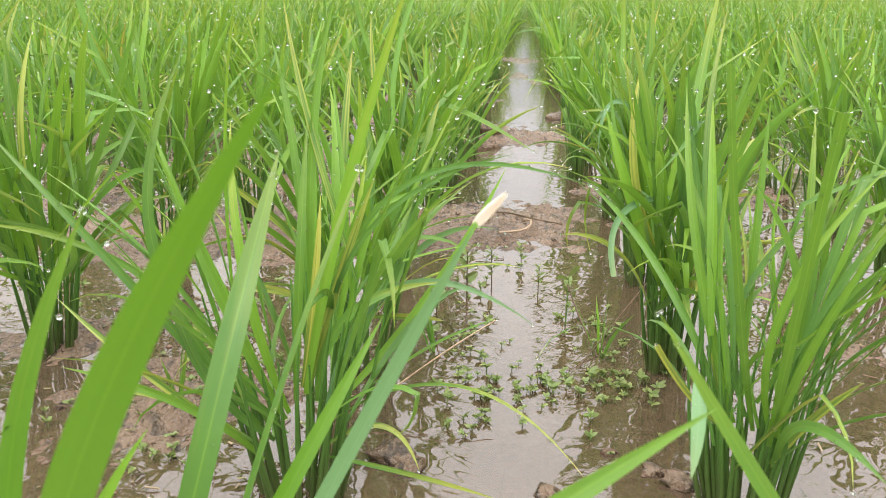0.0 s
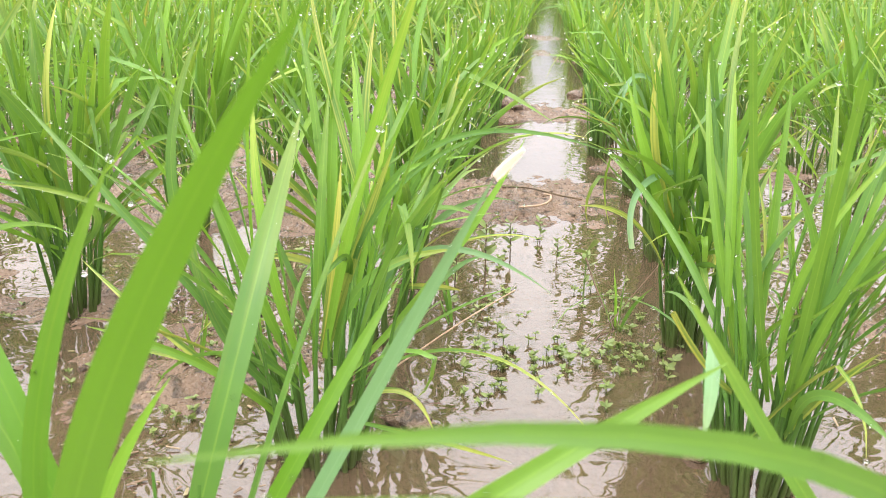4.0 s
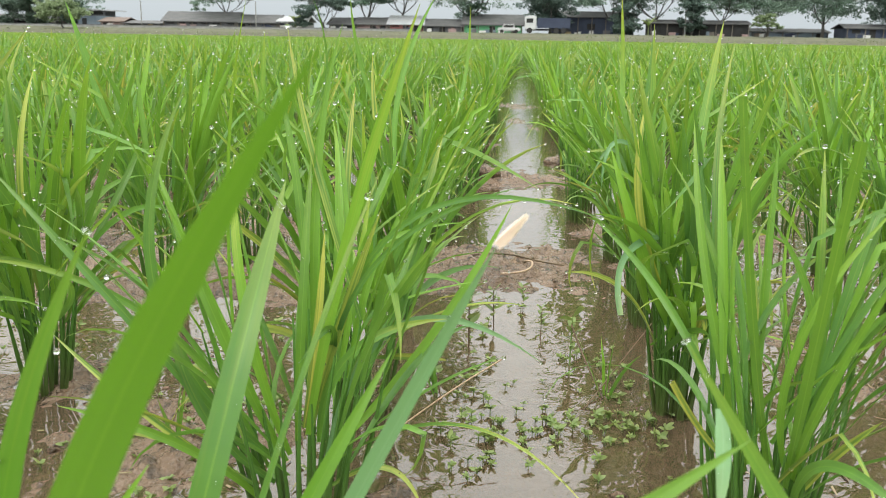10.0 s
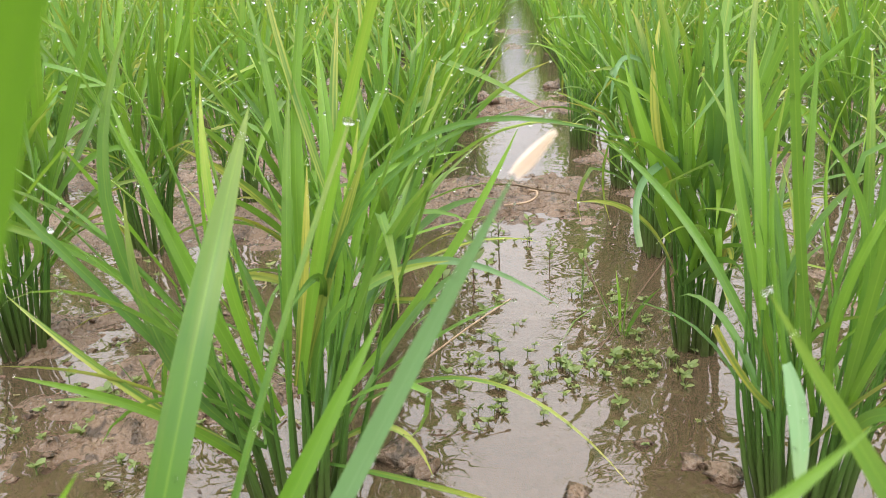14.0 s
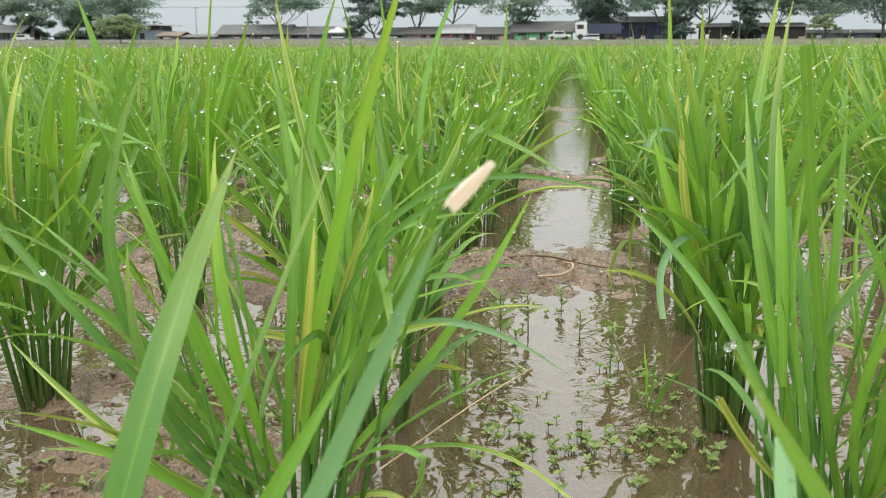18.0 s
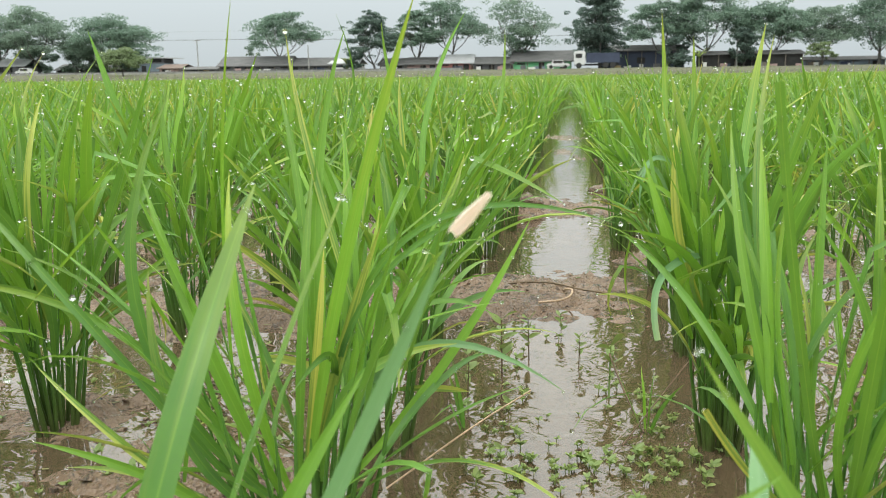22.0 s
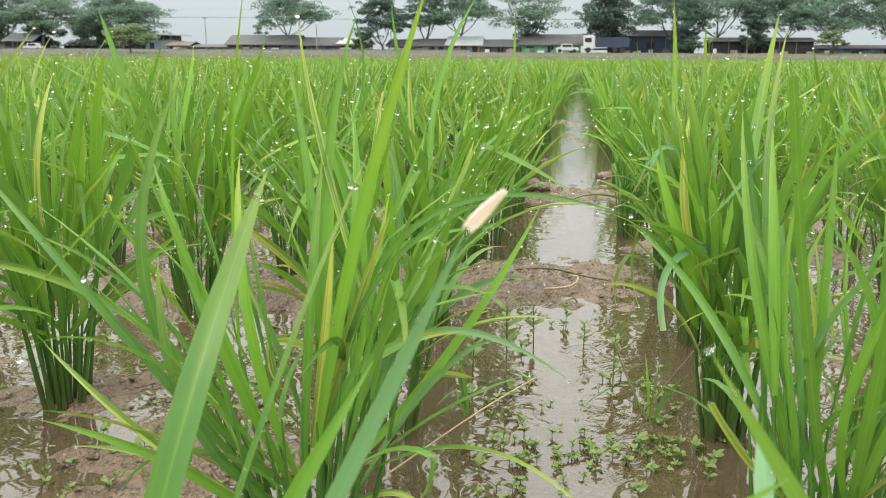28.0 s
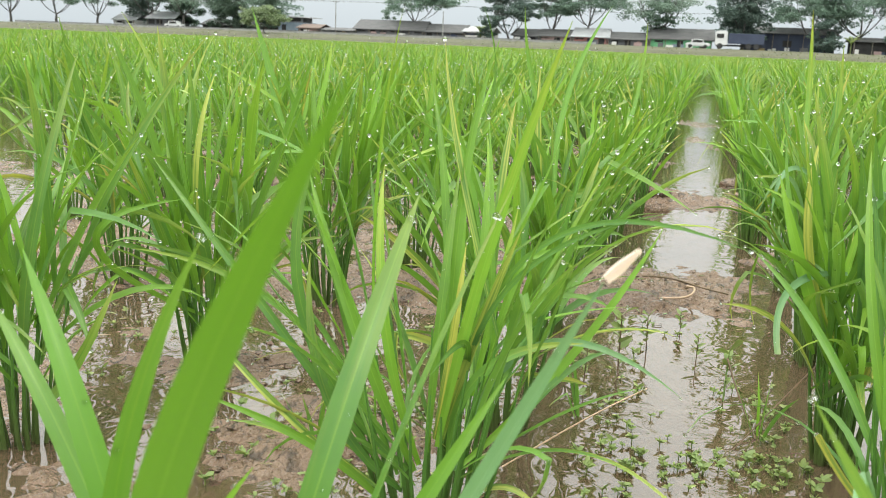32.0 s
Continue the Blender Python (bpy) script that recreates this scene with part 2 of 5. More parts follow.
def paddy_water_material():
    m, n, out, nt = node_mat("muddy_paddy_water")
    co = n("NewGeometry").outputs["Position"]
    a = n("TexNoise", ins={"Vector": co, "Scale": 3.5, "Detail": 4.0})
    fine = n("TexNoise", ins={"Vector": co, "Scale": 23.0, "Detail": 1.5, "Distortion": 0.9})
    rip = n("TexNoise", ins={"Vector": co, "Scale": 75.0, "Detail": 1.0})
    col = n("ValToRGB", ramp=[(0.3, (0.078, 0.052, 0.032)), (0.7, (0.13, 0.09, 0.057))], ins={0: a.outputs[0]}).outputs[0]
    hgt = math_node(n, "ADD", fine.outputs[0], math_node(n, "MULTIPLY", rip.outputs[0], 0.035))
    calm = n("MapRange", ins={0: n("SeparateXYZ", ins={0: co}).outputs[1], 1: 0.8, 2: 3.0, 3: 0.82, 4: 0.36}).outputs[0]
    bump = n("Bump", ins={"Strength": calm, "Distance": 0.0016, "Height": hgt})
    sh = n("BsdfPrincipled", ins={"Base Color": col, "Roughness": n("MapRange", ins={0: n("SeparateXYZ", ins={0: co}).outputs[1], 1: 1.3, 2: 3.5, 3: 0.012, 4: 0.08}).outputs[0], "IOR": 1.95, "Normal": bump.outputs[0]})
    cl = n("BsdfTransparent")
    mx = n("MixShader", ins={0: 0.88, 1: cl.outputs[0], 2: sh.outputs[0]})
    nt.links.new(mx.outputs[0], out.inputs[0])
    return m


M_WATER = paddy_water_material()


def plain_material(name, a, b, scale=1.5, rough=0.8, stretch=(1, 1, 1), metal=0.0):
    """Two tones mixed at a coarse and a fine scale."""
    m, n, out, nt = node_mat(name)
    co = n("Mapping", ins={0: n("TexCoord").outputs["Object"], 3: stretch}).outputs[0]
    x = n("TexNoise", ins={"Vector": co, "Scale": scale, "Detail": 5.0})
    y = n("TexNoise", ins={"Vector": co, "Scale": scale * 9, "Detail": 3.0})
    f = n("MapRange", ins={0: math_node(n, "ADD", math_node(n, "MULTIPLY", x.outputs[0], 0.65), math_node(n, "MULTIPLY", y.outputs[0], 0.35)), 1: 0.36, 2: 0.64}).outputs[0]
    col = mixed(n, f, (*a, 1), (*b, 1))
    bump = n("Bump", ins={"Strength": 0.3, "Distance": 0.02, "Height": y.outputs[0]})
    sh = n("BsdfPrincipled", ins={"Base Color": col, "Roughness": rough, "Metallic": metal, "Normal": bump.outputs[0]})
    nt.links.new(sh.outputs[0], out.inputs[0])
    return m


def crown_material(name, a, b):
    m, n, out, nt = node_mat(name)
    rnd = n("NewGeometry").outputs["Random Per Island"]
    big = n("TexNoise", ins={"Vector": n("TexCoord").outputs["Object"], "Scale": 0.5, "Detail": 2.0}).outputs[0]
    col = mixed(n, math_node(n, "ADD", math_node(n, "MULTIPLY", rnd, 0.35), math_node(n, "MULTIPLY", big, 0.65)), (*a, 1), (*b, 1))
    sh = n("BsdfPrincipled", ins={"Base Color": col, "Roughness": 0.55})
    tr = n("BsdfTranslucent", ins={0: col})
    mx = n("MixShader", ins={0: 0.52, 1: sh.outputs[0], 2: tr.outputs[0]})
    nt.links.new(mx.outputs[0], out.inputs[0])
    return m


M_BARK = plain_material("tree_bark", (0.085, 0.08, 0.075), (0.14, 0.13, 0.12), 3, 0.9)
# these three crown greens are paled and greyed, painting in distance haze
M_CROWN = crown_material("hazed_tree_foliage", (0.16, 0.24, 0.185), (0.22, 0.31, 0.235))
M_CROWN_D = crown_material("dark_hazed_tree_foliage", (0.125, 0.18, 0.155), (0.165, 0.23, 0.19))
M_CROWN_L = crown_material("light_hazed_tree_foliage", (0.19, 0.265, 0.21), (0.25, 0.335, 0.255))
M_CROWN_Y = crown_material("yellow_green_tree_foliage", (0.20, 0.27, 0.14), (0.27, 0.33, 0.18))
M_BANK = plain_material("dry_grass_bank", (0.062, 0.065, 0.036), (0.102, 0.100, 0.056), 0.9, 0.95)
M_BANK_GRASS = plain_material("bank_grass", (0.09, 0.12, 0.045), (0.15, 0.165, 0.07), 0.4, 0.8)
M_ROOF = plain_material("grey_sheet_roof", (0.075, 0.077, 0.08), (0.125, 0.123, 0.124), 0.8, 0.75, (1, 1, 6))
M_ROOF_W = plain_material("pale_sheet_roof", (0.36, 0.37, 0.39), (0.46, 0.47, 0.49), 0.8, 0.5)
M_ROOF_R = plain_material("brown_tile_roof", (0.13, 0.10, 0.085), (0.19, 0.14, 0.12), 0.9, 0.8)
M_WALL_DK = plain_material("dark_weathered_wall", (0.08, 0.085, 0.095), (0.15, 0.15, 0.16), 0.7, 0.85)
M_WALL_PK = plain_material("faded_pink_wall", (0.29, 0.20, 0.195), (0.37, 0.27, 0.26), 0.7, 0.85)
M_WALL_WH = plain_material("whitewashed_wall", (0.58, 0.58, 0.57), (0.70, 0.70, 0.68), 0.7, 0.85)
M_WALL_RD = plain_material("red_shop_wall", (0.29, 0.11, 0.105), (0.37, 0.16, 0.15), 0.7, 0.8)
M_WALL_GR = plain_material("green_shop_wall", (0.10, 0.34, 0.16), (0.16, 0.42, 0.22), 0.7, 0.8)
M_WALL_BL = plain_material("blue_tarpaulin_wall", (0.026, 0.035, 0.068), (0.042, 0.055, 0.095), 0.7, 0.7)
M_DARK = plain_material("dark_opening", (0.02, 0.02, 0.02), (0.035, 0.035, 0.035), 1, 0.9)
M_WHITE = plain_material("white_vehicle_paint", (0.52, 0.53, 0.54), (0.60, 0.60, 0.60), 1, 0.4)
M_POST = plain_material("weathered_wood_post", (0.12, 0.105, 0.09), (0.19, 0.165, 0.14), 2, 0.9)
M_CLOTH_O = plain_material("faded_ochre_cloth", (0.36, 0.27, 0.14), (0.46, 0.36, 0.21), 2, 0.9)
M_WALL_BG = plain_material("blue_grey_wall", (0.13, 0.17, 0.21), (0.20, 0.245, 0.29), 0.8, 0.85)
M_RUBBER = plain_material("black_rubber", (0.02, 0.02, 0.02), (0.035, 0.035, 0.035), 3, 0.8)
M_POLE = plain_material("weathered_concrete_pole", (0.22, 0.22, 0.21), (0.32, 0.32, 0.31), 2, 0.85)
M_STRAW = plain_material("wet_straw", (0.36, 0.24, 0.15), (0.5, 0.36, 0.25), 30, 0.6)
M_STALK = plain_material("dark_weed_stalk", (0.09, 0.06, 0.035), (0.15, 0.10, 0.05), 60, 0.6)


# ---- mesh helpers ----
def mesh_arrays(name, verts, quads, mat, uv=None, smooth=True):
    """A mesh from arrays of points and quads; uv: one pair a point."""
    me = bpy.data.meshes.new(name)
    verts, quads = np.asarray(verts, np.float32).reshape(-1, 3), np.asarray(quads, np.int32).reshape(-1, 4)
    me.vertices.add(len(verts))
    me.vertices.foreach_set("co", verts.ravel())
    me.loops.add(quads.size)
    me.loops.foreach_set("vertex_index", quads.ravel())
    me.polygons.add(len(quads))
    me.polygons.foreach_set("loop_start", np.arange(0, quads.size, 4, dtype=np.int32))
    me.polygons.foreach_set("use_smooth", np.full(len(quads), smooth))
    if uv is not None:
        lay = me.uv_layers.new(name="UVMap")
        lay.data.foreach_set("uv", np.asarray(uv, np.float32).reshape(-1, 2)[quads.ravel()].ravel())
    me.update(calc_edges=True)
    if mat:
        me.materials.append(mat)
    return me


def part(name, me, parent, label=""):
    ob = new(name, me)
    ob.parent = parent
    if label:
        ob["label"] = label
    return ob


def from_bm(name, bm, mat, smooth=False):
    me = bpy.data.meshes.new(name)
    for f in bm.faces:
        f.smooth = smooth
    bm.to_mesh(me)
    bm.free()
    if mat:
        me.materials.append(mat)
    return me


def grid_quads(n, rows, cols):
    """Quads of n strips, each rows x cols points."""
    q = []
    for r in range(rows - 1):
        for c in range(cols - 1):
            q.append((r * cols + c, r * cols + c + 1, (r + 1) * cols + c + 1, (r + 1) * cols + c))
    q = np.array(q, np.int32)
    return (q[None] + (np.arange(n) * rows * cols)[:, None, None]).reshape(-1, 4)


def strip_shape(pos, side, up, width, cols, fold, full=2.3):
    """Blade surfaces round centre lines pos (n, k, 3)."""
    n, k = pos.shape[:2]
    s = np.linspace(0, 1, k)
    prof = np.minimum(0.5 + 1.6 * s, 1.0) * np.clip(1.0 - ((s - 0.4) / 0.6).clip(0) ** full, 0.03, 1)
    w = width[:, None] * prof[None] * 0.5
    cross = np.linspace(-1, 1, cols)
    v = pos[:, :, None, :] + side[:, :, None, :] * (w[:, :, None] * cross[None, None])[..., None]
    if fold:
        v = v + up[:, :, None, :] * (w[:, :, None] * fold * np.abs(cross)[None, None])[..., None]
    uv = np.empty((n, k, cols, 2))
    uv[..., 0] = (cross * 0.5 + 0.5)[None, None]
    uv[..., 1] = s[None, :, None]
    return v, uv


def bend_lines(base, az, length, lean, bend, seg, kink=None, curl=None):
    """Centre lines that leave at an angle lean from upright towards az and bend over by bend radians; kink: a sharper fold near the end."""
    s = (np.arange(seg) + 0.5) / seg
    th = lean[:, None] + bend[:, None] * s[None] ** 1.8
    if kink is not None:
        th = th + kink[:, None] * (s[None] > 0.62)
    az = az[:, None] + (0 if curl is None else curl[:, None] * s[None] ** 1.5)
    step = (length / seg)[:, None]
    d = np.stack([np.sin(th) * np.cos(az), np.sin(th) * np.sin(az), np.cos(th)], -1) * step[..., None]
    return np.concatenate([base[:, None], base[:, None] + np.cumsum(d, 1)], 1)


def blades(rng, base, az, length, lean, bend, width, seg, cols, fold):
    kink = np.where(rng.uniform(0, 1, len(az)) < 0.20, rng.uniform(0.4, 1.9, len(az)), 0.0)
    pos = bend_lines(base, az, length, lean, bend, seg, kink, rng.normal(0, 0.7, len(az)))
    tan = np.gradient(pos, axis=1)
    tan /= np.linalg.norm(tan, axis=-1, keepdims=True)
    side0 = np.stack([-np.sin(az), np.cos(az), np.zeros_like(az)], -1)[:, None] * np.ones_like(pos)
    up0 = np.cross(tan, side0)
    n = len(az)
    tw = rng.uniform(-0.9, 0.9, n)[:, None] + rng.uniform(-0.8, 0.8, n)[:, None] * np.linspace(0, 1, seg + 1)[None]
    side = side0 * np.cos(tw)[..., None] + up0 * np.sin(tw)[..., None]
    up = up0 * np.cos(tw)[..., None] - side0 * np.sin(tw)[..., None]
    return strip_shape(pos, side, up, width, cols, fold) + (pos, side)


def tubes(base, top, r0, r1, seg=4, sides=5, sway=None):
    """Tapered stalks from base to top (n, 3)."""
    n = len(base)
    s = np.linspace(0, 1, seg)
    pos = base[:, None] + (top - base)[:, None] * s[None, :, None]
    if sway is not None:
        pos = pos + sway[:, None] * (np.sin(s * math.pi))[None, :, None]
    r = r0[:, None] * (1 - s)[None] + r1[:, None] * s[None]
    a = np.linspace(0, 2 * math.pi, sides + 1)
    ring = np.stack([np.cos(a), np.sin(a), np.zeros_like(a)], -1)
    v = pos[:, :, None] + r[:, :, None, None] * ring[None, None]
    return v, grid_quads(n, seg, sides + 1)


_ico = bmesh.new()
bmesh.ops.create_icosphere(_ico, subdivisions=2, radius=1.0)
ICO_V = np.array([v.co[:] for v in _ico.verts])
ICO_F = np.array([[v.index for v in f.verts] for f in _ico.faces])
_ico.free()
_ico = bmesh.new()
bmesh.ops.create_icosphere(_ico, subdivisions=1, radius=1.0)
MID_V = np.array([v.co[:] for v in _ico.verts])
MID_F = np.array([[v.index for v in f.verts] for f in _ico.faces])
_ico.free()
OCT_V = np.array([(1, 0, 0), (0, 1, 0), (-1, 0, 0), (0, -1, 0), (0, 0, 1), (0, 0, -1)], float)
OCT_F = np.array([(0, 1, 4), (1, 2, 4), (2, 3, 4), (3, 0, 4), (1, 0, 5), (2, 1, 5), (3, 2, 5), (0, 3, 5)])


def drops_mesh(name, centres, radii, fine=True):
    """Round water drops joined in one mesh."""
    bv, bf = {True: (ICO_V, ICO_F), False: (MID_V, MID_F), None: (OCT_V, OCT_F)}[fine]
    c, r = np.asarray(centres).reshape(-1, 3), np.asarray(radii).reshape(-1)
    v = c[:, None] + bv[None] * r[:, None, None] * np.array([1, 1, 0.92])
    f = (bf[None] + (np.arange(len(c)) * len(bv))[:, None, None]).reshape(-1, 3)
    me = bpy.data.meshes.new(name)
    me.vertices.add(v.size // 3)
    me.vertices.foreach_set("co", v.astype(np.float32).ravel())
    me.loops.add(f.size)
    me.loops.foreach_set("vertex_index", f.astype(np.int32).ravel())
    me.polygons.add(len(f))
    me.polygons.foreach_set("loop_start", np.arange(0, f.size, 3, dtype=np.int32))
    me.polygons.foreach_set("use_smooth", np.ones(len(f), bool))
    me.update(calc_edges=True)
    me.materials.append(M_DROP)
    return me


# ---- ground and water ----
def value_noise(x, y, seed=0):
    xi, yi = np.floor(x).astype(np.int64), np.floor(y).astype(np.int64)
    fx, fy = x - xi, y - yi
    fx, fy = fx * fx * (3 - 2 * fx), fy * fy * (3 - 2 * fy)

    def h(a, b):
        k = (a * 374761393 + b * 668265263 + seed * 974711) & 0x7FFFFFFF
        k = ((k ^ (k >> 13)) * 1274126177) & 0x7FFFFFFF
        return ((k ^ (k >> 16)) & 0xFFFF) / 65535.0
    return (h(xi, yi) * (1 - fx) + h(xi + 1, yi) * fx) * (1 - fy) + (h(xi, yi + 1) * (1 - fx) + h(xi + 1, yi + 1) * fx) * fy


ROW, STEP, FIRST = 0.30, 0.265, 0.55
# mud that stands out of the water: x, y, half length across, half length along, height
BANKS = [(-0.04, 1.34, 0.215, 0.20, 0.0215), (0.05, 1.33, 0.08, 0.10, 0.005), (-0.10, 1.22, 0.06, 0.06, 0.007), (-0.09, 2.20, 0.05, 0.10, 0.022), (0.09, 2.60, 0.05, 0.06, 0.022),
         (-0.01, 2.22, 0.17, 0.13, 0.019), (0.11, 1.62, 0.06, 0.16, 0.013), (-0.07, 2.85, 0.07, 0.22, 0.017), (0.08, 3.4, 0.08, 0.3, 0.017), (-0.06, 3.95, 0.09, 0.25, 0.017),
         (0.0, 4.7, 0.15, 0.3, 0.019), (0.05, 5.8, 0.1, 0.35, 0.018), (-0.05, 6.8, 0.12, 0.4, 0.019), (0, 8.0, 0.15, 0.5, 0.019), (0, 9.6, 0.15, 0.5, 0.019), (-0.36, 0.60, 0.10, 0.07, 0.0065), (-0.30, 0.72, 0.10, 0.06, 0.004), (-0.32, 0.44, 0.09, 0.07, 0.006), (-0.62, 0.62, 0.10, 0.10, 0.010),
         (-0.30, 1.25, 0.12, 0.16, 0.012), (-0.58, 1.20, 0.10, 0.14, 0.011), (-0.60, 0.85, 0.09, 0.08, 0.008), (-0.95, 1.20, 0.14, 0.25, 0.012),
         (-0.10, 0.62, 0.05, 0.035, 0.012), (0.10, 0.605, 0.06, 0.055, 0.013), (0.31, 1.0, 0.08, 0.12, 0.011), (0.34, 1.6, 0.1, 0.1, 0.013), (-0.3, 1.75, 0.1, 0.15, 0.014)]


def mud_height(x, y):
    h = -0.0135 + 0.017 * (value_noise(x * 7, y * 7, 1) - 0.45) + 0.011 * (value_noise(x * 25, y * 25, 2) - 0.5)
    h = h + 0.0075 * np.clip((-0.17 - x) / 0.05, 0, 1) + 0.003 * np.clip((x - 0.2) / 0.05, 0, 1)
    for bx, by, sx, sy, up in BANKS:
        h = h + up * np.exp(-((x - bx) / sx) ** 2 - ((y - by) / sy) ** 2)
    # small heaps round the foot of each plant
    hx = np.abs((x / ROW) % 1.0 - 0.5) * ROW
    hy = np.abs(((y - FIRST) / STEP + 0.5) % 1.0 - 0.5) * STEP
    h = h + 0.010 * np.exp(-(hx ** 2 + hy ** 2) / 0.0016)
    rough = np.clip((h + 0.006) / 0.012, 0, 1)
    h = h + rough * (0.009 * (value_noise(x * 48, y * 48, 3) - 0.5) + 0.010 * (value_noise(x * 95, y * 95, 4) - 0.5) + 0.006 * (value_noise(x * 170, y * 170, 6) - 0.5))
    # keep the middle pools open
    for bx, by, sx, sy in ((0.03, 0.88, 0.13, 0.22), (0.05, 1.62, 0.12, 0.16), (0.02, 3.1, 0.1, 0.35), (0.16, 1.02, 0.08, 0.12), (-0.27, 0.50, 0.10, 0.10)):
        h = h - 0.016 * np.exp(-((x - bx) / sx) ** 4 - ((y - by) / sy) ** 4)
    return h


def grown(a, b, step, ends, growth=1.25):
    """Grid lines, even from a to b, wider and wider out to the ends."""
    mid = list(np.arange(a, b, step))
    lo, hi, d = [], [], step
    while (lo[-1] if lo else a) > ends[0]:
        d *= growth
        lo.append((lo[-1] if lo else a) - d)
    d = step
    while (hi[-1] if hi else mid[-1]) < ends[1]:
        d *= growth
        hi.append((hi[-1] if hi else mid[-1]) + d)
    return np.array(lo[::-1] + mid + hi)


gx, gy = grown(-0.95, 0.75, 0.0055, (-700, 700), 1.12), grown(0.42, 2.3, 0.0055, (-300, 1500), 1.12)
GX, GY = np.meshgrid(gx, gy)
GZ = mud_height(GX, GY)
far_mix = np.clip(np.maximum((np.hypot(GX, GY) - 5) / 5, np.maximum((-0.1 - GY) / 0.4, (np.abs(GX) - 2.2) / 1.0)), 0, 1)
GZ = GZ * (1 - far_mix) - 0.02 * far_mix
ground = new("ground", mesh_arrays("ground", np.stack([GX, GY, GZ], -1), grid_quads(1, len(gy), len(gx)), M_MUD))
tagged(ground, "brown wet rice-field mud with low lumps", "ground", kind="structure")

wx, wy = grown(-2, 2, 0.25, (-70, 70)), grown(-1.0, 6, 0.25, (-40, 126))
WX, WY = np.meshgrid(wx, wy)
WZ = 0.0 * WX
water = new("water", mesh_arrays("water", np.stack([WX, WY, WZ], -1), grid_quads(1, len(wy), len(wx)), M_WATER))
tagged(water, "shallow muddy water standing between the rice rows", "water", kind="structure")


# ---- rice plants ----
def plant_plan(rng, tillers, tall=1.0, spread=1.0):
    """Where a plant's culms and blades spring, as arrays."""
    n = tillers
    a = rng.uniform(0, 2 * math.pi, n)
    r = 0.0185 * np.sqrt(rng.uniform(0.02, 1, n)) * spread
    foot = np.stack([r * np.cos(a), r * np.sin(a), np.full(n, -0.02)], -1)
    lean = np.radians(rng.uniform(1, 7, n) + 300 * r) * spread
    h = rng.uniform(0.10, 0.155, n) * tall
    az = a + rng.uniform(-0.5, 0.5, n)
    head = foot + np.stack([np.sin(lean) * np.cos(az) * h, np.sin(lean) * np.sin(az) * h, np.cos(lean) * h + 0.02], -1)
    base, laz, ln, le, be, wi, age = [], [], [], [], [], [], []
    for k, (at, dl, l0, l1, b0, b1) in enumerate(((1.0, (1, 16), 0.135, 0.215, 0.0, 0.6), (0.82, (6, 28), 0.13, 0.21, 0.1, 1.25), (0.6, (14, 44), 0.11, 0.18, 0.3, 1.8))):
        keep = np.arange(n) if k < 2 else np.nonzero(rng.uniform(0, 1, n) < 0.55)[0]
        base.append(foot[keep] + (head - foot)[keep] * at)
        laz.append(az[keep] + rng.normal(0, 0.7 + 0.35 * k, len(keep)))
        ln.append(rng.uniform(l0, l1, len(keep)) * tall * np.where(np.arange(len(keep)) % 11 == 3, 1.14 if k == 0 else 1.0, 1.0))
        le.append(lean[keep] * 0.9 + np.radians(rng.uniform(*dl, len(keep))))
        be.append(rng.uniform(b0, b1, len(keep)) ** 1.2)
        wi.append(rng.uniform(0.0066, 0.0102, len(keep)) * (1.0 - 0.1 * k))
        age.append(np.full(len(keep), k))
    cat = [np.concatenate(q) for q in (base, laz, ln, le, be, wi, age)]
    return foot, head, cat


def dew_for(rng, pos, side, width, per_leaf, r0, r1):
    """Drops hanging at blade tips and along the edges."""
    c, r = [], []
    k = pos.shape[1]
    for i in range(len(pos)):
        for _ in range(rng.poisson(per_leaf)):
            j = rng.integers(k // 3, k)
            sgn = rng.choice((-1, 1))
            c.append(pos[i, j] + side[i, j] * sgn * width[i] * 0.42 * (1 - j / k) + np.array((0, 0, -0.0004)))
            r.append(r0 + (r1 - r0) * rng.uniform() ** 2.0)
        if rng.uniform() < 0.45:
            c.append(pos[i, -1])
            r.append(rng.uniform(r0, r1))
    return np.array(c).reshape(-1, 3), np.array(r)


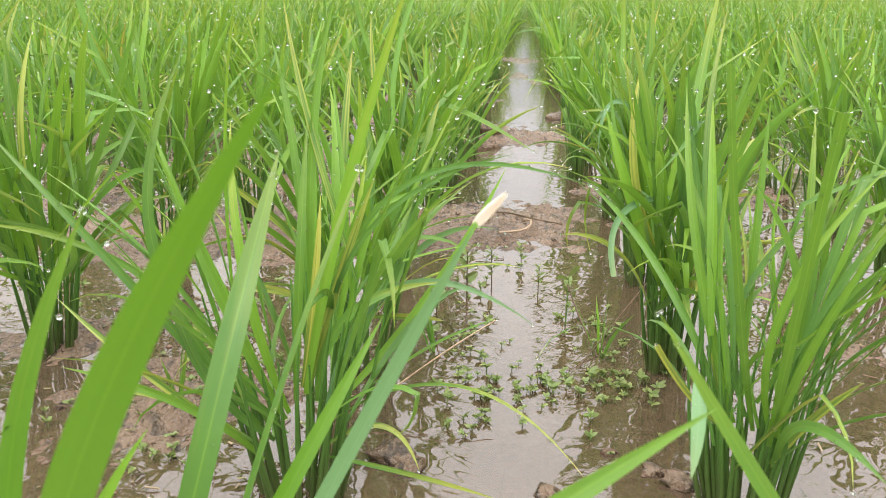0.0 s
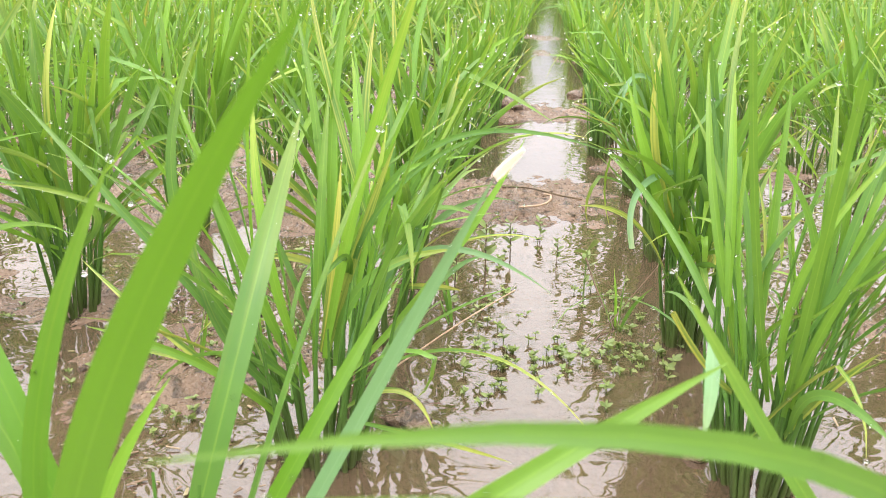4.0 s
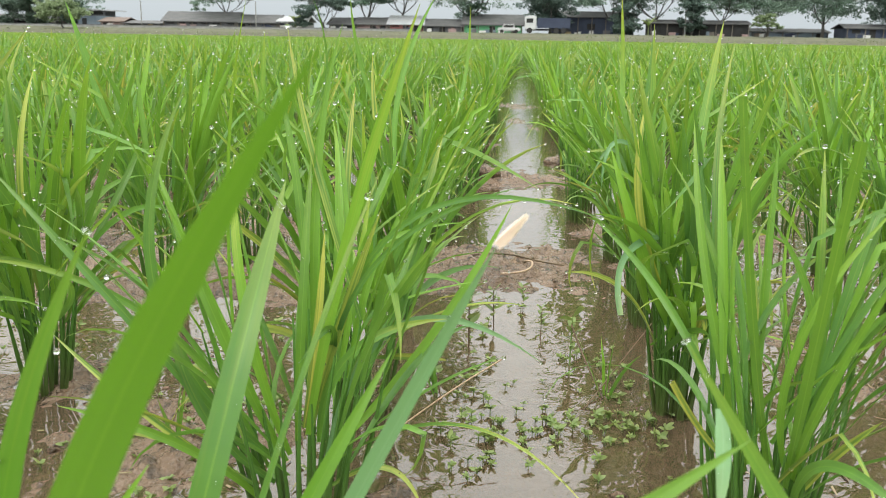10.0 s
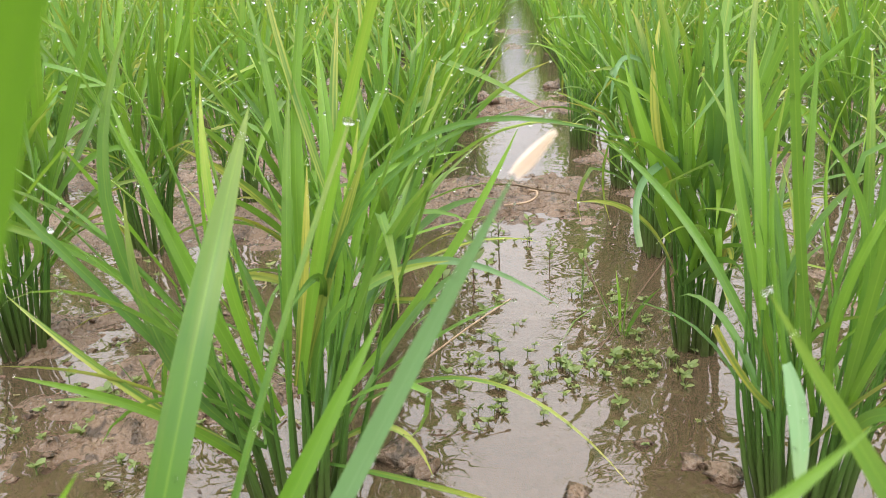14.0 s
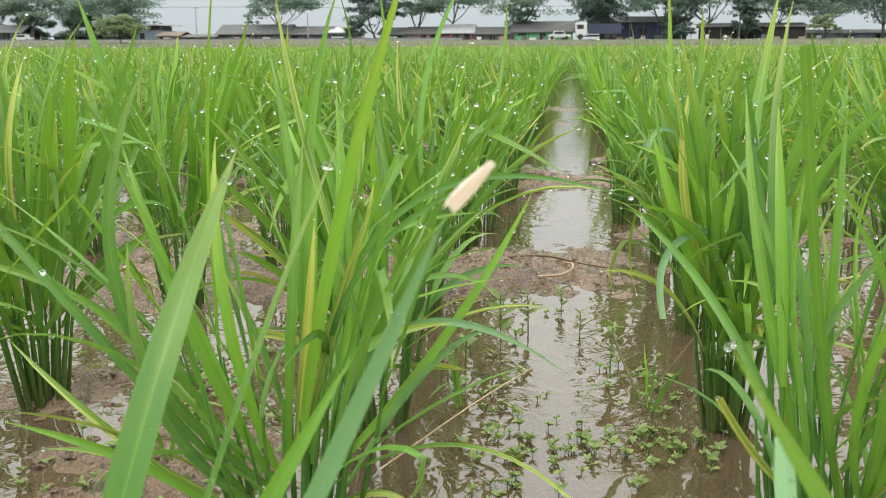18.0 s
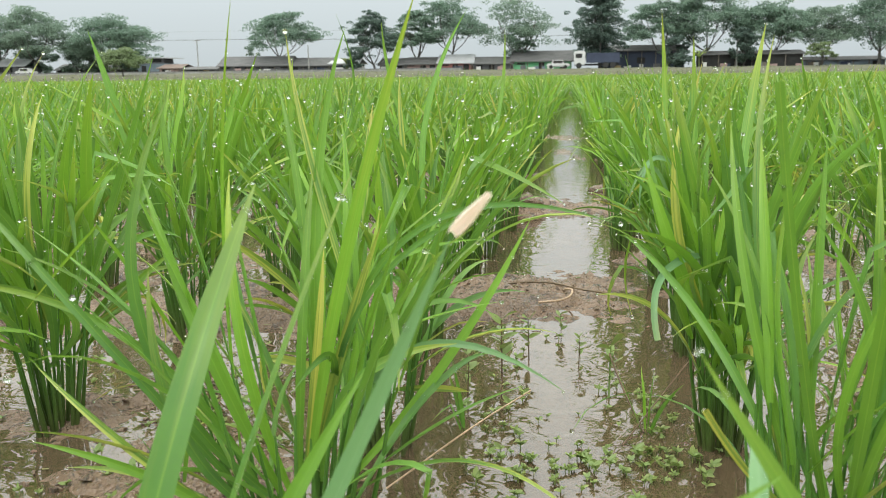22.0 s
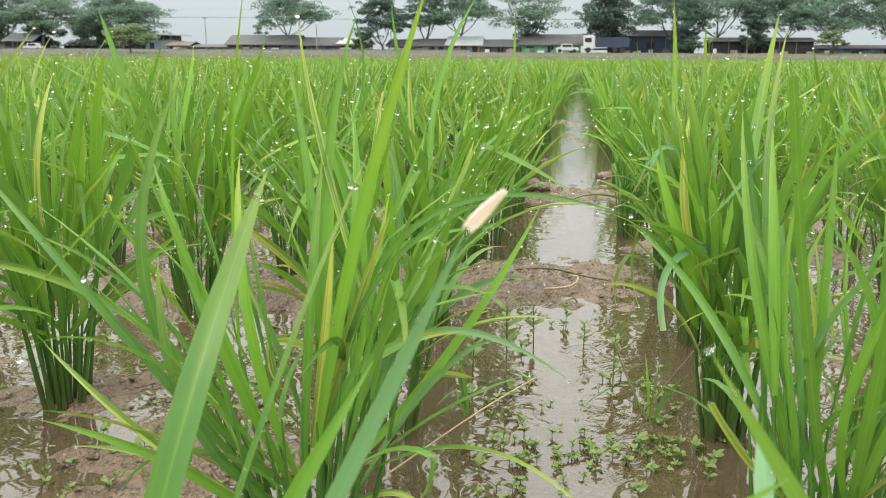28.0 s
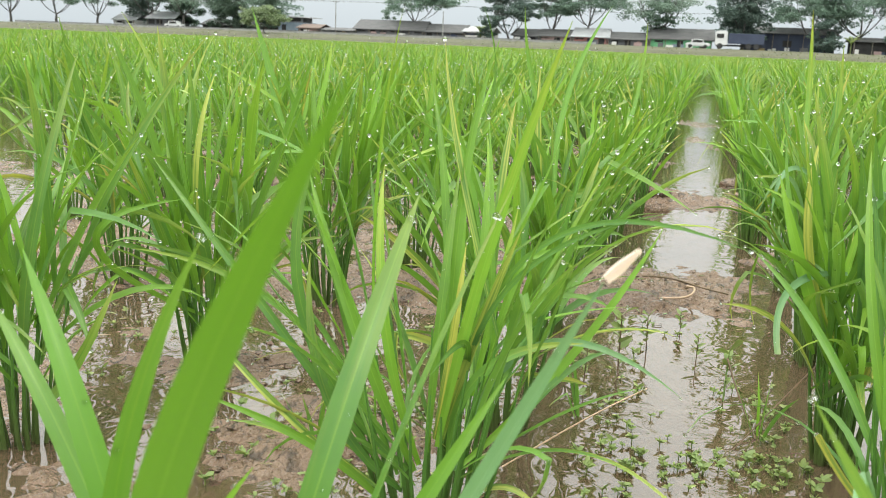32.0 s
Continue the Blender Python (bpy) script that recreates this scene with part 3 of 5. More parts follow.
def rice_plant(rng, tillers, seg=8, tall=1.0, spread=1.0, split=True, dew=2.0, drop_leaf=None, fine=True, slim=1.0):
    """One plant at the origin: culms, blades, drops."""
    plant = tagged(new("rice_plant"), "young green rice plant in a tuft standing in mud", "rice plant", "rice plants in rows")
    foot, head, (base, az, ln, le, be, wi, age) = plant_plan(rng, tillers, tall, spread)
    if drop_leaf is not None:
        ok = drop_leaf(base, az)
        base, az, ln, le, be, wi, age = (q[ok] for q in (base, az, ln, le, be, wi, age))
    n = len(az)
    wi = wi * slim
    v, uv, pos, side = blades(rng, base, az, ln, le, be, wi, seg, 3, 0.55)
    yellow = rng.uniform(0, 1, n) < np.where(age == 2, 0.22, 0.04)
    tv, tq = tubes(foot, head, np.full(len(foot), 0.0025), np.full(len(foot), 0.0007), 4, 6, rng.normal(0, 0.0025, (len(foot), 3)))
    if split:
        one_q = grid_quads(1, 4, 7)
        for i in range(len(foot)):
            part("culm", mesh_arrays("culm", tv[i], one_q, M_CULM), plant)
        q1 = grid_quads(1, seg + 1, 3)
        for i in range(n):
            if yellow[i]:
                part("blade", mesh_arrays("blade", v[i], q1, M_YELLOW, uv[i]), plant, "yellowing blade")
            else:
                part("blade", mesh_arrays("blade", v[i], q1, M_LEAF, uv[i]), plant)
    else:
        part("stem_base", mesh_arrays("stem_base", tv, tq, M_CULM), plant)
        g, y = ~yellow, yellow
        part("foliage", mesh_arrays("foliage", v[g], grid_quads(int(g.sum()), seg + 1, 3), M_LEAF_J, uv[g]), plant)
        if y.any():
            part("yellow_foliage", mesh_arrays("yellow_foliage", v[y], grid_quads(int(y.sum()), seg + 1, 3), M_YELLOW_J, uv[y]), plant, "yellowing blades of the tuft")
    c, r = dew_for(rng, pos, side, wi, dew, 0.0005, 0.0020 if fine else 0.0021)
    if len(c):
        tagged(part("dew", drops_mesh("dew", c, r, False), plant, "clear round dew drops"), kind="stuff")
    return plant


def hill_at(col, row):
    """The foot of the plant in that row of the field; col ... -2, -1, 1, 2 ... from the open middle lane."""
    x = ROW * (col - 0.5 if col > 0 else col + 0.5)
    y = FIRST + STEP * row
    j = np.random.default_rng(1000 + col * 97 + row * 13)
    return x + j.uniform(-0.02, 0.02), y + j.uniform(-0.025, 0.025), j


FIXED = {(-1, 0): (-0.150, 0.555), (1, 0): (0.152, 0.560), (-1, 1): (-0.145, 0.775), (1, 1): (0.140, 0.810), (-1, -1): (-0.150, 0.285), (1, -1): (0.165, 0.285),
         (-2, 0): (-0.520, 0.600), (-2, 1): (-0.455, 0.785), (-2, 2): (-0.450, 1.075), (-2, 3): (-0.40, 1.30), (-3, 2): (-0.745, 1.060), (-3, 3): (-0.715, 1.35),
         (1, 3): (0.145, 1.405), (1, 4): (0.12, 1.69), (-1, 3): (-0.155, 1.42)}
NEAR = [(-1, -1), (1, -1), (-1, 0), (1, 0), (-2, 0), (-2, -1), (2, 0), (-1, 1), (1, 1), (-2, 1), (2, 1), (-1, 2), (1, 2), (-2, 2), (2, 2), (-3, 2), (-1, 3), (1, 3), (-2, 3), (2, 3), (-3, 3), (3, 2)]
near_plants = {}
for col, row in NEAR:
    x, y, rng = hill_at(col, row)
    x, y = FIXED.get((col, row), (x, y))
    first = (col, row) in ((-1, -1), (1, -1))
    keep = None
    if first:
        keep = lambda b, a: np.zeros(len(a), bool)
    elif (col, row) == (-1, 0):
        keep = lambda b, a: (np.sin(a) > -0.75) & (np.arange(len(a)) % 5 != 0)
    elif (col, row) == (1, 0):
        keep = lambda b, a: (np.cos(a) > -0.55) & (np.sin(a) > -0.85)
    ob = rice_plant(rng, 10 if first else 36 if row == 0 and col == -1 else 42 if row == 0 and col == 1 else int(rng.integers(21, 27)), 10, rng.uniform(0.92, 1.04), rng.uniform(0.9, 1.15) * (1.25 if row == 0 and abs(col) == 1 else 1.0), True, 5.0, keep, True, 0.68 if row == 0 and abs(col) == 1 else 1.0)
    ob.matrix_basis = pose(x, y, 0)
    near_plants[(col, row)] = ob

# plants further on: a few patterns, set out in their rows
mid_set = []
for i in range(7):
    mid_set.append(rice_plant(np.random.default_rng(50 + i), 13 + i % 4, 7, 0.90 + 0.02 * i, 1.1 + 0.05 * i, True, 3.0, None, False, 1.12))
low_set = []
for i in range(8):
    low_set.append(rice_plant(np.random.default_rng(80 + i), 15 + i % 4, 6, 0.86 + 0.02 * i, 1.28, False, 3.2, None, False, 1.18))
# beside the open lane: tufts that grew away from it
lane_set = []
for i in range(5):
    lane_set.append(rice_plant(np.random.default_rng(120 + i), 19 + i % 3, 6, 0.84 + 0.025 * i, 1.0, False, 3.2, lambda b, a: (np.cos(a) < 0.25) | (np.arange(len(a)) % 6 == 0), False, 1.15))
used = set()
GAPS = {(-3, 0), (-3, 1), (-3, -1), (-5, 2), (-5, 3), (-5, 4), (-5, 5), (-6, 3), (-6, 4), (-6, 5), (-6, 6), (-4, 1), (-4, 2), (-7, 5)}


def set_out(stock, col, row):
    x, y, rng = hill_at(col, row)
    x, y = FIXED.get((col, row), (x, y))
    turn = rng.uniform(0, 360)
    if row > 3 and abs(col) == 1:
        x, stock, turn = x * 0.86, lane_set, rng.uniform(-18, 18) + (180 if col > 0 else 0)
    i = int(rng.integers(len(stock)))
    m = pose(x, y, 0, 0, 0, turn)
    if (col, row) in GAPS:
        return
    if stock[i].name not in used:
        used.add(stock[i].name)
        stock[i].matrix_basis = m
    else:
        copy_thing(stock[i], m)


for row in range(-1, 7):
    for col in (-5, -4, -3, -2, -1, 1, 2, 3, 4):
        if (col, row) in NEAR or (row < 2 and abs(col) > 3) or row < 0 and col not in (-3, 2):
            continue
        if row < 5:
            set_out(mid_set, col, row)
        else:
            set_out(low_set, col, row)
for row in range(2, 14):
    for col in range(-11, 10):
        if col == 0 or (row < 7 and -5 <= col <= 4):
            continue
        if abs((abs(col) - 0.5) * ROW) > 0.62 * (FIRST + STEP * row) + 0.5:
            continue
        set_out(low_set, col, row)


# the rest of the field, out to the far bank, as one mass
def field_band(rng, y0, y1, col_every, row_every, leaves, seg, wide, tall, half):
    cols = np.arange(-int(half(y1) / ROW), int(half(y1) / ROW) + 1, col_every)
    rows = np.arange(math.ceil((y0 - FIRST) / STEP), int((y1 - FIRST) / STEP) + 1, row_every)
    C, R = np.meshgrid(cols, rows)
    X = (C + 0.5) * ROW + rng.uniform(-0.03, 0.03, C.shape)
    Y = FIRST + STEP * R + rng.uniform(-0.04, 0.04, C.shape)
    X = np.where(np.abs(X) < 0.2, X * np.interp(Y, (5.0, 12.0), (0.86, 0.62)), X)
    ok = np.abs(X) < half(Y)
    X, Y = X[ok], Y[ok]
    n = len(X) * leaves
    px, py = np.repeat(X, leaves), np.repeat(Y, leaves)
    az = rng.uniform(0, 2 * math.pi, n)
    az = np.where((np.abs(px) < 0.2) & (py < 10.0) & (-np.sign(px) * np.cos(az) > 0.2) & (rng.uniform(0, 1, n) < 0.8), math.pi - az, az)
    r = 0.03 * np.sqrt(rng.uniform(0, 1, n)) * wide ** 0.5
    low = rng.uniform(0.02, 0.13, n)
    base = np.stack([px + r * np.cos(az), py + r * np.sin(az), low], -1)
    patch = 0.93 + 0.14 * value_noise(px * 0.7, py * 0.35, 9)
    ln = (rng.uniform(0.26, 0.33, n) - low * 0.75) * tall * patch * rng.choice((1.0, 1.0, 1.12), n)
    v, uv, pos, side = blades(rng, base, az, ln, np.radians(rng.uniform(2, 29, n)), rng.uniform(0, 1.1, n), rng.uniform(0.0068, 0.0100, n) * wide, seg, 2, 0)
    return v.reshape(n, -1, 3), uv.reshape(n, -1, 2), pos, seg


FIELD_RNG = np.random.default_rng(7)
BANDS = [(4.15, 9.0, 1, 1, 40, 4, 1.15, 0.92, lambda y: 0.62 * y + 1.5), (9.0, 20.0, 1, 1, 22, 3, 1.7, 0.90, lambda y: 0.62 * y + 2),
         (20.0, 50.0, 2, 2, 26, 2, 2.5, 0.88, lambda y: 0.64 * y + 2), (50.0, 126.0, 4, 4, 26, 2, 5.5, 0.86, lambda y: 0.64 * y + 2)]
all_v, all_q, all_uv = [], [], []
ylw_v, ylw_q, ylw_uv = [], [], []
dew_c, dew_r = [], []
for band in BANDS:
    v, uv, pos, seg = field_band(FIELD_RNG, *band)
    y = FIELD_RNG.uniform(0, 1, len(v)) < 0.018
    k = v.shape[1]
    for pick, vv, qq, uu in ((~y, all_v, all_q, all_uv), (y, ylw_v, ylw_q, ylw_uv)):
        o = sum(len(a) for a in vv)
        vv.append(v[pick].reshape(-1, 3))
        qq.append(grid_quads(int(pick.sum()), seg + 1, 2) + o)
        uu.append(uv[pick].reshape(-1, 2))
    if band[0] < 20:
        some = FIELD_RNG.uniform(0, 1, len(pos)) < (0.9 if band[0] < 9 else 0.35)
        tips = pos[some][np.arange(some.sum()), FIELD_RNG.integers(seg // 2, seg + 1, some.sum())]
        dew_c.append(tips)
        dew_r.append(FIELD_RNG.uniform(0.0008, 0.0024, len(tips)) * (1.0 if band[0] < 9 else 1.5))
# the same field beside and behind, coarser
SIDE_RNG = np.random.default_rng(17)
for x_to, y_from, y_to, every, leaves, wide in ((4.5, -4.0, 9.0, 1, 30, 1.2), (10.0, -8.0, 14.0, 1, 16, 1.6), (66.0, -36.0, 124.0, 3, 9, 4.0)):
    C, R = np.meshgrid(np.arange(-int(x_to / ROW), int(x_to / ROW), every), np.arange(int((y_from - FIRST) / STEP) - 1, int(y_to / STEP), every))
    X = (C + 0.5) * ROW + SIDE_RNG.uniform(-0.03, 0.03, C.shape)
    Y = FIRST + STEP * R + SIDE_RNG.uniform(-0.03, 0.03, C.shape)
    seen = np.where(Y > 4.0, 0.62 * Y + 1.5, np.where(Y > 0.9, 0.62 * Y + 0.6, np.where(Y > 0.1, 1.0, np.where(Y > -0.25, 0.5, 0.0))))
    ok = (np.abs(X) > seen) & ((np.abs(X) > 0.2) | (Y < -0.5))
    if x_to > 5:
        ok &= (np.abs(X) > (4.5 if x_to < 20 else 10.0)) | (Y < (-4.0 if x_to < 20 else -8.0)) | (Y > (9.0 if x_to < 20 else 14.0))
    X, Y = np.repeat(X[ok], leaves), np.repeat(Y[ok], leaves)
    n = len(X)
    az, low = SIDE_RNG.uniform(0, 6.283, n), SIDE_RNG.uniform(0.02, 0.12, n)
    r = 0.03 * np.sqrt(SIDE_RNG.uniform(0, 1, n)) * wide ** 0.5
    base = np.stack([X + r * np.cos(az), Y + r * np.sin(az), low], -1)
    v, uv, pos, side = blades(SIDE_RNG, base, az, SIDE_RNG.uniform(0.22, 0.30, n) - low * 0.75, np.radians(SIDE_RNG.uniform(2, 26, n)), SIDE_RNG.uniform(0, 0.7, n), SIDE_RNG.uniform(0.0065, 0.0095, n) * wide, 3 if x_to < 5 else 2, 2, 0)
    o = sum(len(a) for a in all_v)
    all_v.append(v.reshape(-1, 3))
    all_q.append(grid_quads(n, 4 if x_to < 5 else 3, 2) + o)
    all_uv.append(uv.reshape(-1, 2))
field = new("rice_field", mesh_arrays("rice_field", np.concatenate(all_v), np.concatenate(all_q), M_LEAF_J, np.concatenate(all_uv)))
tagged(field, "wide field of young green rice in straight rows", "rice field", kind="stuff")
field_y = new("yellow_rice_blades", mesh_arrays("yellow_rice_blades", np.concatenate(ylw_v), np.concatenate(ylw_q), M_YELLOW_J, np.concatenate(ylw_uv)))
tagged(field_y, "scattered yellowing blades among the green rice", "rice blades", kind="stuff")
field_dew = new("field_dew", drops_mesh("field_dew", np.concatenate(dew_c), np.concatenate(dew_r), None))
tagged(field_dew, "clear dew drops on the rice blades", "dew", kind="stuff")


# ---- single blades close to the lens ----
def long_blade(plant, start, middle, end, width, mat=None, label="", roll=0.0, cut=False, drops=(), bleach=0.0, name="long_blade"):
    """A blade of a near plant through three points of its midrib; roll turns its face; bleach: the dried end of it, as a share."""
    host = near_plants[plant]
    a, b, c = (Vector(p) for p in (start, middle, end))
    tm = (b - a).length / ((b - a).length + (c - b).length)
    ctrl = (b - a * (1 - tm) ** 2 - c * tm ** 2) / (2 * tm * (1 - tm))
    k = 17
    s = np.linspace(0, 1, k)
    pts = np.array([(a * (1 - t) ** 2 + ctrl * (2 * t * (1 - t)) + c * t * t)[:] for t in s])
    tan = np.gradient(pts, axis=0)
    tan /= np.linalg.norm(tan, axis=1, keepdims=True)
    eye = np.array((0.0, 0.05, 0.34))
    face = eye[None] - pts
    face -= tan * (face * tan).sum(1, keepdims=True)
    face /= np.linalg.norm(face, axis=1, keepdims=True)
    side = np.cross(tan, face)
    tw = np.radians(roll) * np.ones(k) + 0.25 * np.sin(s * 3 + len(label))
    side, up = side * np.cos(tw)[:, None] + face * np.sin(tw)[:, None], face * np.cos(tw)[:, None] - side * np.sin(tw)[:, None]
    v, uv = strip_shape(pts[None], side[None], up[None], np.array([width]), 5, 0.28, 2.8)
    if cut:
        uv[..., 1] *= 0.8
        w = np.minimum(0.5 + 1.6 * s, 1.0) * np.clip(1.12 - 0.35 * s, 0.3, 1)
        cr = np.linspace(-1, 1, 5)
        v = (pts[:, None] + side[:, None] * (w * width * 0.5)[:, None, None] * cr[None, :, None] + up[:, None] * (w * width * 0.14)[:, None, None] * np.abs(cr)[None, :, None])[None]
    v = v - np.array(host.matrix_basis.translation)
    ob = part(name, mesh_arrays(name, v, grid_quads(1, k, 5), mat or M_LEAF, uv), host, label)
    if bleach:
        # dried end, rolled in on itself
        d = Vector((0.68, 0.08, 0.73))
        e0 = np.array(c) - np.array(host.matrix_basis.translation)
        L = np.linspace(0, bleach, 9)
        rad = width * 0.5 * np.interp(np.linspace(0, 1, 9), (0, 0.2, 0.5, 1), (0.32, 0.47, 0.44, 0.20))
        ang = np.linspace(-2.3, 2.3, 9)
        s1 = np.cross(np.array(d), face[-1])
        s1, u1 = s1 / np.linalg.norm(s1), face[-1]
        tv = e0[None, None] + np.array(d)[None, None] * L[:, None, None] + (s1[None, None] * np.sin(ang)[None, :, None] * 0.9 + u1[None, None] * -np.cos(ang)[None, :, None] * 0.8) * rad[:, None, None]
        tuv = np.stack(np.meshgrid(np.linspace(0, 1, 9), np.linspace(0, 1, 9)), -1)
        part("dry_tip", mesh_arrays("dry_tip", tv, grid_quads(1, 9, 9), M_BLEACH, tuv), ob, "bleached dry rolled leaf tip")
    fine_rng = np.random.default_rng(int(abs(end[0]) * 1e4) + int(width * 1e5))
    few = 4 if width > 0.012 else 12
    fi = fine_rng.integers(3, k - (5 if width > 0.012 else 0), few)
    fo = fine_rng.choice((-1, 1), few) * fine_rng.uniform(0.95, 1.15, few)
    fp = pts[fi] + side[fi] * (fo * width * 0.42 * (1 - fi / k) ** 0.5)[:, None] - np.array(host.matrix_basis.translation)
    tagged(part("dew", drops_mesh("dew", fp, 0.0003 + 0.0011 * fine_rng.uniform(0, 1, few) ** 2.5), ob, "clear round dew drops"), kind="stuff")
    for t, off, r in drops:
        i = min(int(t * (k - 1)), k - 1)
        p = pts[i] + side[i] * off * width * 0.4 + up[i] * r * 0.8 - np.array(host.matrix_basis.translation)
        part("dew_drop", drops_mesh("dew_drop", [p], [r]), ob, "large clear dew drop")
    return ob


long_blade((-1, -1), (-0.188, 0.274, 0.049), (-0.094, 0.174, 0.258), (-0.0405, 0.130, 0.3325), 0.0126, mat=M_FRESH, name="curved_blade")
long_blade((-1, -1), (-0.185, 0.290, 0.050), (-0.148, 0.241, 0.241), (-0.128, 0.240, 0.283), 0.0086, mat=M_FRESH, name="young_blade", label="green blade with yellow dry streaks", drops=((1.0, 0, 0.0012),))
long_blade((-1, -1), (-0.155, 0.310, 0.060), (-0.121, 0.332, 0.203), (-0.118, 0.407, 0.271), 0.0115, name="bent_blade", drops=((0.45, 0.6, 0.0012), (0.97, 0, 0.0013)))
long_blade((-1, -1), (-0.130, 0.290, 0.050), (-0.054, 0.292, 0.204), (-0.020, 0.262, 0.277), 0.008, bleach=0.0125, roll=25, mat=M_PALE, name="wide_blade")
long_blade((-1, -1), (-0.135, 0.310, 0.060), (-0.098, 0.347, 0.198), (-0.070, 0.382, 0.283), 0.0056, roll=50, drops=((0.99, 0, 0.0016), (0.55, 0.5, 0.0012)))
long_blade((-1, -1), (-0.140, 0.300, 0.060), (-0.083, 0.317, 0.174), (-0.060, 0.341, 0.217), 0.0075, mat=M_FRESH, name="upright_blade", drops=((0.5, 0.7, 0.0014),))
long_blade((-1, -1), (-0.170, 0.260, 0.050), (-0.138, 0.267, 0.186), (-0.128, 0.268, 0.201), 0.006)
long_blade((1, -1), (0.150, 0.270, 0.050), (-0.012, 0.108, 0.278), (-0.050, 0.088, 0.282), 0.0062, roll=20, name="curved_leaf")
long_blade((1, -1), (0.140, 0.270, 0.040), (-0.018, 0.111, 0.265), (-0.042, 0.106, 0.266), 0.0046, roll=20)
long_blade((-1, -1), (-0.120, 0.270, 0.060), (0.008, 0.208, 0.221), (0.049, 0.239, 0.233), 0.0085, roll=-20, name="flag_blade")
long_blade((1, -1), (0.145, 0.300, 0.090), (0.063, 0.277, 0.207), (0.037, 0.273, 0.248), 0.0062, drops=((0.99, 0, 0.0012),))
long_blade((1, 0), (0.066, 0.345, 0.197), (0.063, 0.321, 0.191), (0.057, 0.297, 0.177), 0.0055, mat=M_PALE, label="pale folded blade")
long_blade((1, 0), (0.150, 0.550, 0.070), (0.113, 0.497, 0.214), (0.098, 0.485, 0.308), 0.0054, cut=True, drops=((0.99, 0, 0.0011),))
long_blade((1, 0), (0.155, 0.530, 0.070), (0.139, 0.449, 0.225), (0.132, 0.412, 0.294), 0.0063, cut=True, drops=((0.99, 0, 0.001),))
long_blade((1, 0), (0.140, 0.560, 0.070), (0.108, 0.576, 0.188), (0.102, 0.626, 0.284), 0.0059, drops=((0.4, 0.8, 0.001),))
long_blade((1, 0), (0.150, 0.570, 0.070), (0.116, 0.605, 0.231), (0.130, 0.653, 0.335), 0.0055)
long_blade((1, 0), (0.150, 0.550, 0.090), (0.146, 0.507, 0.206), (0.121, 0.502, 0.244), 0.0051)
long_blade((1, 0), (0.165, 0.550, 0.060), (0.155, 0.469, 0.167), (0.174, 0.441, 0.243), 0.0051)
long_blade((1, 0), (0.165, 0.550, 0.060), (0.150, 0.509, 0.179), (0.196, 0.511, 0.255), 0.0048)
long_blade((1, 0), (0.150, 0.560, 0.050), (0.143, 0.545, 0.121), (0.159, 0.506, 0.149), 0.0036)
long_blade((1, 0), (0.160, 0.540, 0.050), (0.171, 0.505, 0.103), (0.186, 0.480, 0.138), 0.0053, mat=M_YELLOW, label="yellow dry-edged blade")
long_blade((1, 0), (0.140, 0.570, 0.060), (0.086, 0.475, 0.134), (0.065, 0.439, 0.171), 0.0040, mat=M_YELLOW, label="short dry yellow blade", cut=True)
long_blade((1, 0), (0.135, 0.570, 0.070), (0.095, 0.611, 0.154), (0.045, 0.692, 0.202), 0.0057, drops=((0.5, 0.9, 0.001), (0.75, 0.8, 0.001), (0.95, 0.5, 0.0012)))
long_blade((1, 0), (0.142, 0.570, 0.060), (0.122, 0.581, 0.145), (0.123, 0.591, 0.179), 0.0053, mat=M_YELLOW, label="narrow yellow blade")
long_blade((1, 0), (0.160, 0.530, 0.060), (0.145, 0.394, 0.145), (0.147, 0.347, 0.151), 0.0066)
long_blade((1, 0), (0.170, 0.550, 0.060), (0.180, 0.525, 0.160), (0.196, 0.499, 0.200), 0.0061)
long_blade((1, 1), (0.135, 0.800, 0.070), (0.085, 0.766, 0.184), (0.064, 0.779, 0.247), 0.01)
long_blade((1, 1), (0.125, 0.790, 0.170), (0.074, 0.740, 0.156), (0.072, 0.709, 0.121), 0.006, mat=M_PALE, label="pale hanging blade", cut=True)
long_blade((1, 1), (0.140, 0.800, 0.080), (0.090, 0.791, 0.214), (0.098, 0.819, 0.289), 0.007, mat=M_YELLOW, label="yellow upright blade")
long_blade((1, 2), (0.130, 1.050, 0.205), (0.086, 1.000, 0.222), (0.078, 0.990, 0.176), 0.0050, mat=M_PALE, label="pale shrivelled hanging blade")
long_blade((1, 2), (0.120, 1.050, 0.160), (0.080, 1.000, 0.215), (0.066, 0.995, 0.182), 0.0042, mat=M_PALE, label="pale shrivelled hanging blade")
long_blade((-1, 0), (-0.145, 0.550, 0.080), (-0.108, 0.528, 0.236), (-0.069, 0.507, 0.352), 0.0074)
long_blade((-1, 0), (-0.145, 0.560, 0.080), (-0.115, 0.543, 0.178), (-0.094, 0.535, 0.235), 0.0058, mat=M_YELLOW, label="broad yellow blade")
long_blade((-1, 0), (-0.150, 0.560, 0.080), (-0.135, 0.547, 0.172), (-0.134, 0.560, 0.216), 0.0052, mat=M_YELLOW, label="yellow upright blade")
long_blade((-1, 0), (-0.155, 0.560, 0.070), (-0.150, 0.569, 0.184), (-0.152, 0.605, 0.260), 0.0060)
long_blade((-1, 0), (-0.175, 0.540, 0.060), (-0.243, 0.491, 0.185), (-0.325, 0.511, 0.261), 0.0054, name="arching_blade", drops=((0.8, 0.5, 0.0012),))
long_blade((-1, 0), (-0.165, 0.550, 0.060), (-0.227, 0.510, 0.225), (-0.208, 0.529, 0.305), 0.0070)
